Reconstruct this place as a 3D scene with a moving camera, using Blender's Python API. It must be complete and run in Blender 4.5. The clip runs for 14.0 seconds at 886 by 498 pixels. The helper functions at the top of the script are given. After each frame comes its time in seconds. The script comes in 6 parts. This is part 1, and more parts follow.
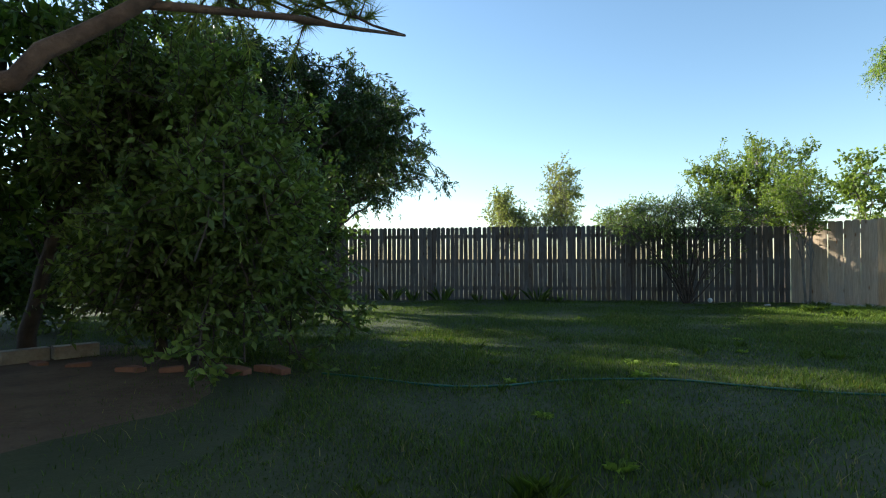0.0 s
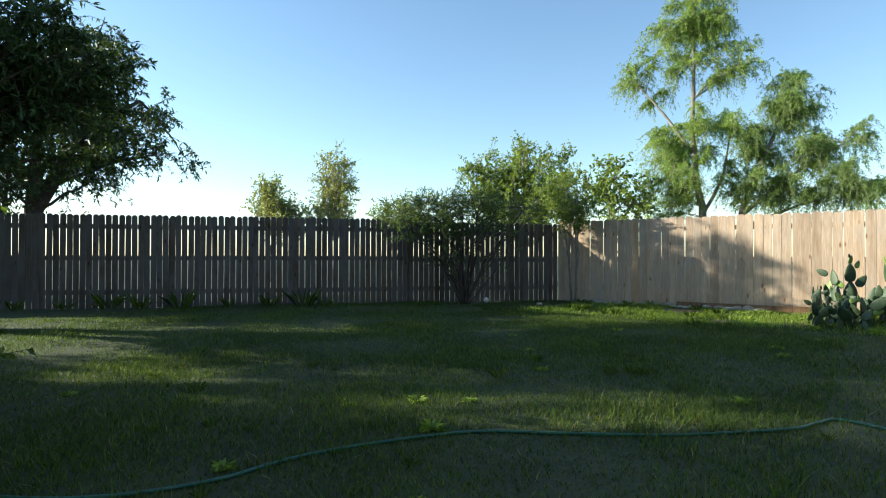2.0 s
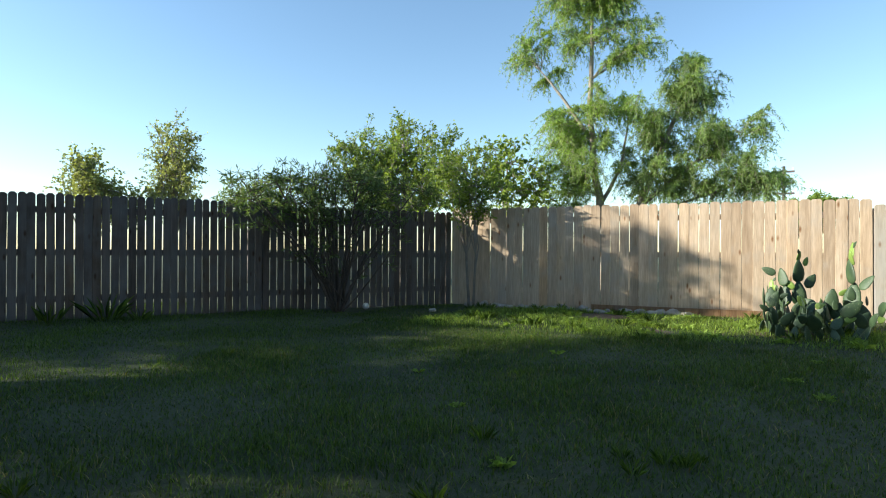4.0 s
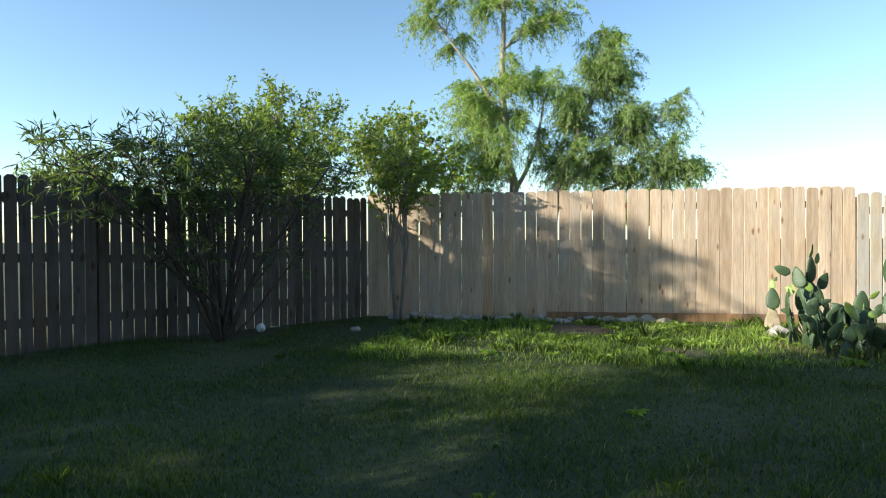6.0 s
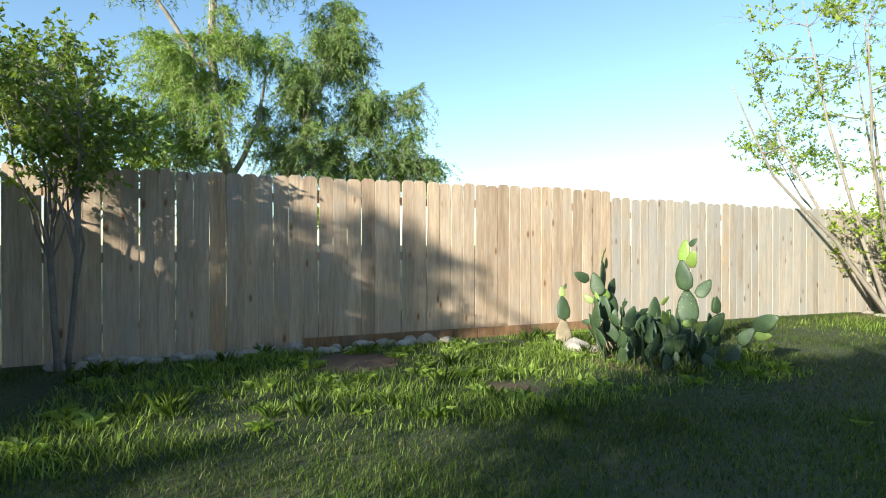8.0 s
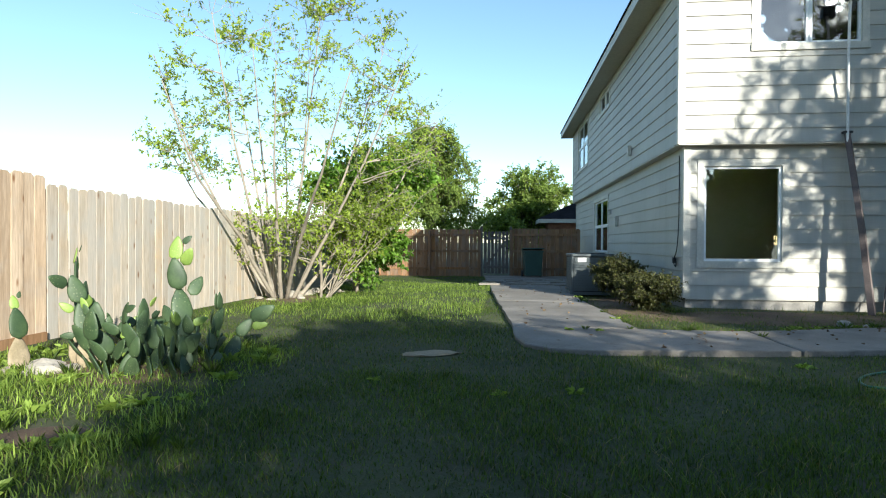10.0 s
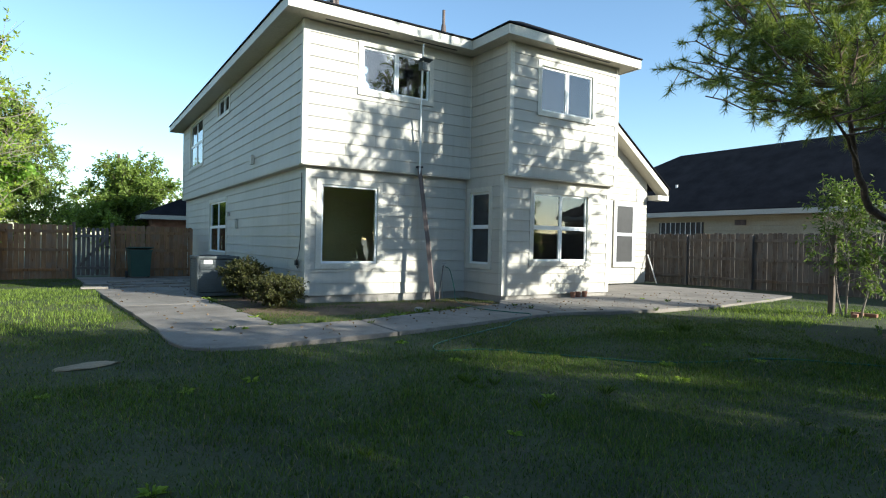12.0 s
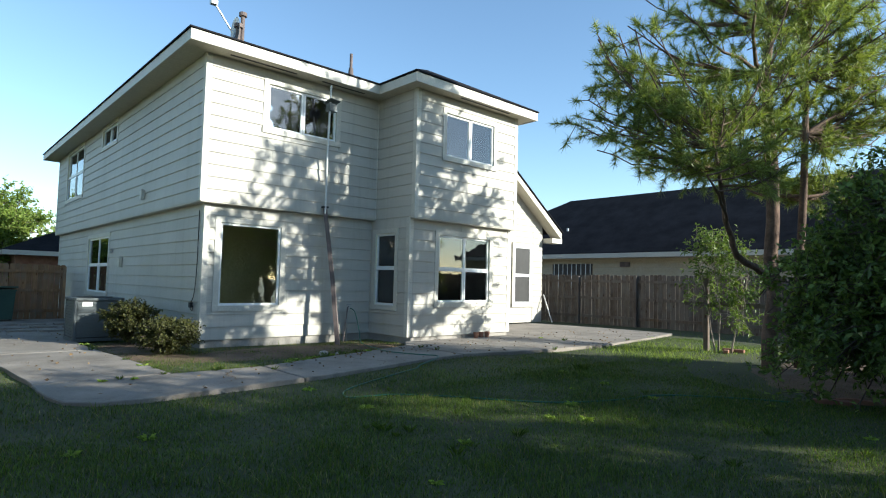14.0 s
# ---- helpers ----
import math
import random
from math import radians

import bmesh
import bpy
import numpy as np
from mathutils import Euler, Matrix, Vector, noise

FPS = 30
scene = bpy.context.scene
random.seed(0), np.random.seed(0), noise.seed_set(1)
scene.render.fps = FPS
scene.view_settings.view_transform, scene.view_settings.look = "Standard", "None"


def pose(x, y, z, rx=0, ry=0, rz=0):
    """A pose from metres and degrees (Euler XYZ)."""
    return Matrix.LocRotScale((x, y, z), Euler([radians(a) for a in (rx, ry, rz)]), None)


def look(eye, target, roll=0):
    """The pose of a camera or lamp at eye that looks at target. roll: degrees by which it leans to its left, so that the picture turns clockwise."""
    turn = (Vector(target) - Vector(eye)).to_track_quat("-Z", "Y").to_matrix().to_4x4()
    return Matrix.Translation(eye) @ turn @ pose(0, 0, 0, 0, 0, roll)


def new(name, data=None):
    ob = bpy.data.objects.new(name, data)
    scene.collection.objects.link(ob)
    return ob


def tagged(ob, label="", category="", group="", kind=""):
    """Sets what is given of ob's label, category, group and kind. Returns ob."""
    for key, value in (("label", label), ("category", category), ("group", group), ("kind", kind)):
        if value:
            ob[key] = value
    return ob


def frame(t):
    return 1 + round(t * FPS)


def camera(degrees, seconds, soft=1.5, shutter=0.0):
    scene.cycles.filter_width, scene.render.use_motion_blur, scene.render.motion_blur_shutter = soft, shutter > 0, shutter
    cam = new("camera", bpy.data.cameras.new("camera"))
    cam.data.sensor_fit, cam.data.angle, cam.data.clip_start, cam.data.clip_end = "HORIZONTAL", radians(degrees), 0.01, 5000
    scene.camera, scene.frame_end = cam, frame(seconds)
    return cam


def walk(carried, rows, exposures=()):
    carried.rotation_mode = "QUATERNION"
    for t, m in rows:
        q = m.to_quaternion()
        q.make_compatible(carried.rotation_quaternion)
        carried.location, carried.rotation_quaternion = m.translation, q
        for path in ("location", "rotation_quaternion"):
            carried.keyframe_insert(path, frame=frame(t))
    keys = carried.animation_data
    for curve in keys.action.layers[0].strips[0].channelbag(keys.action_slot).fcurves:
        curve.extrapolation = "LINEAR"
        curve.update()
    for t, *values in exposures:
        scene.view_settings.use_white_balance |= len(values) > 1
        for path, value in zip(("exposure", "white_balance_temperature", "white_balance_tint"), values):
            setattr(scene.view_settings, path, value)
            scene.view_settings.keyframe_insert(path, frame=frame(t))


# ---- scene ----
cam = camera(75.2, 14.0, soft=1.1)
PATH = [
    (0, (-1.59, -1.526, 0.982), (-0.555, 0.185, 1.018), -0.2),
    (0.5, (-1.099, -1.135, 0.993), (0.121, 0.45, 1.028), -0.2),
    (1, (-0.829, -0.964, 1.011), (0.563, 0.472, 1.037), -0.0),
    (1.5, (-0.553, -0.607, 0.988), (0.971, 0.688, 1.013), 0.1),
    (2, (-0.271, -0.254, 0.985), (1.331, 0.944, 1.009), 0.1),
    (2.5, (0.141, 0.157, 0.951), (1.802, 1.271, 0.962), 0.2),
    (3, (0.593, 0.502, 0.944), (2.291, 1.56, 0.953), 0.1),
    (3.5, (1.198, 0.831, 0.952), (2.967, 1.766, 0.958), 0.3),
    (3.7, (1.438, 0.995, 0.964), (3.233, 1.877, 0.971), 0.3),
    (5.8, (3.356, 3.091, 1.094), (5.329, 3.419, 1.063), -0.2),
    (6, (3.599, 3.202, 1.092), (5.578, 3.487, 1.061), -0.3),
    (6.5, (4.181, 3.443, 1.089), (6.174, 3.605, 1.057), -0.2),
    (7, (4.75, 3.623, 1.071), (6.748, 3.524, 1.045), -0.2),
    (7.2, (4.967, 3.679, 1.069), (6.957, 3.481, 1.044), -0.1),
    (9.5, (6.631, 4.402, 1.019), (7.336, 2.53, 1.002), -0.1),
    (10, (6.89, 4.679, 1.066), (7.096, 2.69, 1.043), 0.3),
    (10.5, (7.204, 4.993, 1.055), (7.048, 2.999, 1.039), 0.3),
    (11, (7.444, 5.229, 1.123), (6.905, 3.304, 1.1), 0.8),
    (11.5, (7.61, 5.487, 1.236), (6.755, 3.679, 1.203), 0.9),
    (12, (7.692, 5.621, 1.242), (6.612, 3.938, 1.22), 1.2),
    (12.5, (7.755, 5.599, 1.213), (6.526, 4.022, 1.204), 1.1),
    (13, (7.803, 5.603, 1.249), (6.496, 4.089, 1.25), 0.9),
    (13.5, (7.837, 5.572, 1.268), (6.492, 4.093, 1.319), 1.1),
    (14, (7.85, 5.559, 1.309), (6.496, 4.091, 1.427), 1.4),
]
walk(cam, [(t, look(eye, target, roll)) for t, eye, target, roll in PATH], exposures=[(0.0, 1.15, 6100, 3), (8.0, 1.15, 6050, 3), (9.5, 1.15, 5930, 3), (14.0, 1.15, 5900, 3)])

# ---- world, sun ----
SUN_AZ, SUN_EL = radians(28.5), radians(19.8)
sun_way = Vector((-math.sin(SUN_AZ) * math.cos(SUN_EL), math.cos(SUN_AZ) * math.cos(SUN_EL), math.sin(SUN_EL)))
world = bpy.data.worlds.new("sky")
scene.world = world
world.use_nodes = True
wn = world.node_tree
sky = wn.nodes.new("ShaderNodeTexSky")
sky.sky_type, sky.sun_disc = "NISHITA", False
sky.sun_elevation, sky.sun_rotation = SUN_EL, -SUN_AZ
sky.air_density, sky.dust_density, sky.ozone_density = 1.0, 0.2, 1.5
wn.nodes["Background"].inputs["Strength"].default_value = 0.113
wn.links.new(sky.outputs[0], wn.nodes["Background"].inputs["Color"])
sun = new("sun", bpy.data.lights.new("sun", "SUN"))
sun.data.energy, sun.data.angle, sun.data.color = 5.0, radians(0.53), (1.0, 0.90, 0.76)
sun.matrix_world = look(sun_way * 60, (0, 0, 0))


# ---- materials ----
def nodes_of(name):
    m = bpy.data.materials.new(name)
    m.use_nodes = True
    return m, m.node_tree, m.node_tree.nodes["Principled BSDF"]


def add(nt, kind, **inputs):
    n = nt.nodes.new(kind)
    for key, value in inputs.items():
        n.inputs[key.replace("_", " ")].default_value = value
    return n


def ramp(nt, fac, stops):
    r = nt.nodes.new("ShaderNodeValToRGB")
    while len(r.color_ramp.elements) < len(stops):
        r.color_ramp.elements.new(0.5)
    for e, (at, c) in zip(r.color_ramp.elements, stops):
        e.position, e.color = at, (*c, 1)
    nt.links.new(fac, r.inputs[0])
    return r.outputs[0]


def mix(nt, kind, fac, a, b):
    n = nt.nodes.new("ShaderNodeMix")
    n.data_type, n.blend_type = "RGBA", kind
    for sock, value in ((n.inputs[0], fac), (n.inputs[6], a), (n.inputs[7], b)):
        if isinstance(value, (int, float)):
            sock.default_value = value
        elif isinstance(value, tuple):
            sock.default_value = (*value, 1)
        else:
            nt.links.new(value, sock)
    return n.outputs[2]


def scaled(nt, sx, sy, sz, world_space=False, vary=0.0):
    """Stretched coordinates, shifted per object when vary is given."""
    tc = nt.nodes.new("ShaderNodeNewGeometry" if world_space else "ShaderNodeTexCoord")
    m = nt.nodes.new("ShaderNodeMapping")
    m.inputs["Scale"].default_value = (sx, sy, sz)
    nt.links.new(tc.outputs["Position" if world_space else "Object"], m.inputs["Vector"])
    if vary:
        oi = nt.nodes.new("ShaderNodeObjectInfo")
        mul = nt.nodes.new("ShaderNodeMath")
        mul.operation = "MULTIPLY"
        mul.inputs[1].default_value = vary
        nt.links.new(oi.outputs["Random"], mul.inputs[0])
        comb = nt.nodes.new("ShaderNodeCombineXYZ")
        for i in range(3):
            nt.links.new(mul.outputs[0], comb.inputs[i])
        nt.links.new(comb.outputs[0], m.inputs["Location"])
    return m.outputs[0]


def noise_at(nt, vec, scale, detail=4.0, rough=0.6):
    n = add(nt, "ShaderNodeTexNoise", Scale=scale, Detail=detail, Roughness=rough)
    nt.links.new(vec, n.inputs["Vector"])
    return n.outputs["Fac"]


def bump(nt, bsdf, height, strength, distance):
    b = add(nt, "ShaderNodeBump", Strength=strength, Distance=distance)
    nt.links.new(height, b.inputs["Height"])
    nt.links.new(b.outputs[0], bsdf.inputs["Normal"])


def surface(name, dark, light, rough=0.8, big=0.6, fine=25.0, bumpy=0.3, depth=0.01, stain=None, metallic=0.0, vary=0.0):
    """A plain surface with blotches at one scale and grain at another."""
    m, nt, bsdf = nodes_of(name)
    vec = scaled(nt, 1, 1, 1, world_space=not vary, vary=vary)
    a, b = noise_at(nt, vec, big), noise_at(nt, vec, fine, 6.0, 0.7)
    col = mix(nt, "MIX", ramp(nt, a, ((0.35, (0, 0, 0)), (0.65, (1, 1, 1)))), dark, light)
    col = mix(nt, "MULTIPLY", 0.5, col, ramp(nt, b, ((0.25, (0.55, 0.55, 0.55)), (0.75, (1.2, 1.2, 1.2)))))
    if stain:
        s = noise_at(nt, vec, big * 3.1, 5.0, 0.75)
        col = mix(nt, "MIX", ramp(nt, s, ((0.55, (0, 0, 0)), (0.72, (0.7, 0.7, 0.7)))), col, stain)
    nt.links.new(col, bsdf.inputs["Base Color"])
    bsdf.inputs["Roughness"].default_value = rough
    bsdf.inputs["Metallic"].default_value = metallic
    bump(nt, bsdf, b, bumpy, depth)
    return m


def fence_wood(name, dark, light, grey, grey_amount):
    """Sawn fence boards: grain along z, knots, weathering, each board its own tone."""
    m, nt, bsdf = nodes_of(name)
    vec = scaled(nt, 1, 1, 1, vary=37.0)
    st = nt.nodes.new("ShaderNodeMapping")
    st.inputs["Scale"].default_value = (1, 1, 0.08)
    nt.links.new(vec, st.inputs["Vector"])
    grain = noise_at(nt, st.outputs[0], 55.0, 5.0, 0.65)
    wide = noise_at(nt, st.outputs[0], 11.0, 3.0)
    blot = noise_at(nt, vec, 1.7, 4.0)
    col = mix(nt, "MIX", ramp(nt, wide, ((0.3, (0, 0, 0)), (0.7, (1, 1, 1)))), dark, light)
    col = mix(nt, "MULTIPLY", 0.55, col, ramp(nt, grain, ((0.3, (0.5, 0.47, 0.43)), (0.65, (1.1, 1.1, 1.1)))))
    oi = nt.nodes.new("ShaderNodeObjectInfo")
    col = mix(nt, "MULTIPLY", 0.8, col, ramp(nt, oi.outputs["Random"], ((0.0, (0.72, 0.68, 0.64)), (0.5, (1.0, 1.0, 1.0)), (0.93, (1.12, 1.08, 1.02)), (1.0, (1.0, 0.78, 0.5)))))
    col = mix(nt, "MIX", ramp(nt, blot, ((0.62 - grey_amount * 0.5, (0, 0, 0)), (0.85 - grey_amount * 0.4, (0.85, 0.85, 0.85)))), col, grey)
    kv = nt.nodes.new("ShaderNodeMapping")
    kv.inputs["Scale"].default_value = (7.0, 7.0, 2.6)
    nt.links.new(vec, kv.inputs["Vector"])
    vor = add(nt, "ShaderNodeTexVoronoi", Scale=1.0)
    nt.links.new(kv.outputs[0], vor.inputs["Vector"])
    col = mix(nt, "MULTIPLY", ramp(nt, vor.outputs["Distance"], ((0.06, (0.85, 0.85, 0.85)), (0.16, (0, 0, 0)))), col, (0.4, 0.22, 0.1))
    nt.links.new(col, bsdf.inputs["Base Color"])
    bsdf.inputs["Roughness"].default_value = 0.85
    bsdf.inputs["Specular IOR Level"].default_value = 0.25
    bump(nt, bsdf, grain, 0.4, 0.006)
    return m


def leaf_mat(name, dark, light, through_light=0.45, rough=0.5, spread=1.0):
    """Thin leaves that let light through, each leaf or blade its own tone."""
    m, nt, bsdf = nodes_of(name)
    g = nt.nodes.new("ShaderNodeNewGeometry")
    col = ramp(nt, g.outputs["Random Per Island"], ((0.0, dark), (0.75, light), (1.0, tuple(min(1.0, c * 1.35) for c in light))))
    patch = noise_at(nt, scaled(nt, 1, 1, 1, world_space=True), spread, 3.0)
    col = mix(nt, "MULTIPLY", 0.7, col, ramp(nt, patch, ((0.3, (0.6, 0.62, 0.55)), (0.7, (1.15, 1.12, 1.05)))))
    nt.links.new(col, bsdf.inputs["Base Color"])
    bsdf.inputs["Roughness"].default_value = rough
    bsdf.inputs["Specular IOR Level"].default_value = 0.3
    tr = nt.nodes.new("ShaderNodeBsdfTranslucent")
    nt.links.new(mix(nt, "MULTIPLY", 1.0, col, (1.5, 1.45, 0.6)), tr.inputs["Color"])
    ms = nt.nodes.new("ShaderNodeMixShader")
    ms.inputs[0].default_value = through_light
    nt.links.new(bsdf.outputs[0], ms.inputs[1])
    nt.links.new(tr.outputs[0], ms.inputs[2])
    nt.links.new(ms.outputs[0], nt.nodes["Material Output"].inputs["Surface"])
    return m


def glass_mat(name, tint):
    m, nt, bsdf = nodes_of(name)
    nt.nodes.remove(bsdf)
    tr = add(nt, "ShaderNodeBsdfTransparent", Color=(*tint, 1))
    gl = add(nt, "ShaderNodeBsdfGlossy", Color=(0.95, 0.97, 1.0, 1), Roughness=0.015)
    fr = add(nt, "ShaderNodeFresnel", IOR=2.1)
    wav = noise_at(nt, scaled(nt, 1, 1, 1, world_space=True), 1.4, 2.0)
    b = add(nt, "ShaderNodeBump", Strength=0.06, Distance=0.05)
    nt.links.new(wav, b.inputs["Height"])
    nt.links.new(b.outputs[0], gl.inputs["Normal"])
    ms = nt.nodes.new("ShaderNodeMixShader")
    for a, c in ((fr.outputs[0], 0), (tr.outputs[0], 1), (gl.outputs[0], 2)):
        nt.links.new(a, ms.inputs[c])
    nt.links.new(ms.outputs[0], nt.nodes["Material Output"].inputs["Surface"])
    return m


def siding_mat():
    """Painted lap siding with faint wood grain along the board and a little dirt."""
    m, nt, bsdf = nodes_of("siding_paint")
    vec = scaled(nt, 1, 1, 1, world_space=True)
    a = noise_at(nt, vec, 0.5, 3.0)
    st = nt.nodes.new("ShaderNodeMapping")
    st.inputs["Scale"].default_value = (3, 3, 40)
    nt.links.new(vec, st.inputs["Vector"])
    g = noise_at(nt, st.outputs[0], 1.5, 4.0)
    col = mix(nt, "MIX", ramp(nt, a, ((0.35, (0, 0, 0)), (0.65, (1, 1, 1)))), (0.40, 0.38, 0.335), (0.46, 0.44, 0.39))
    col = mix(nt, "MULTIPLY", 0.25, col, ramp(nt, g, ((0.3, (0.75, 0.74, 0.72)), (0.7, (1.05, 1.05, 1.05)))))
    run = nt.nodes.new("ShaderNodeMapping")
    run.inputs["Scale"].default_value = (4.0, 4.0, 0.35)
    nt.links.new(vec, run.inputs["Vector"])
    d = noise_at(nt, run.outputs[0], 1.3, 5.0, 0.7)
    col = mix(nt, "MULTIPLY", 0.5, col, ramp(nt, d, ((0.5, (1, 1, 1)), (0.8, (0.72, 0.69, 0.62)))))
    oi = nt.nodes.new("ShaderNodeObjectInfo")
    col = mix(nt, "MULTIPLY", 0.5, col, ramp(nt, oi.outputs["Random"], ((0.0, (0.93, 0.93, 0.92)), (1.0, (1.05, 1.05, 1.05)))))
    nt.links.new(col, bsdf.inputs["Base Color"])
    bsdf.inputs["Roughness"].default_value = 0.6
    bump(nt, bsdf, g, 0.15, 0.004)
    return m


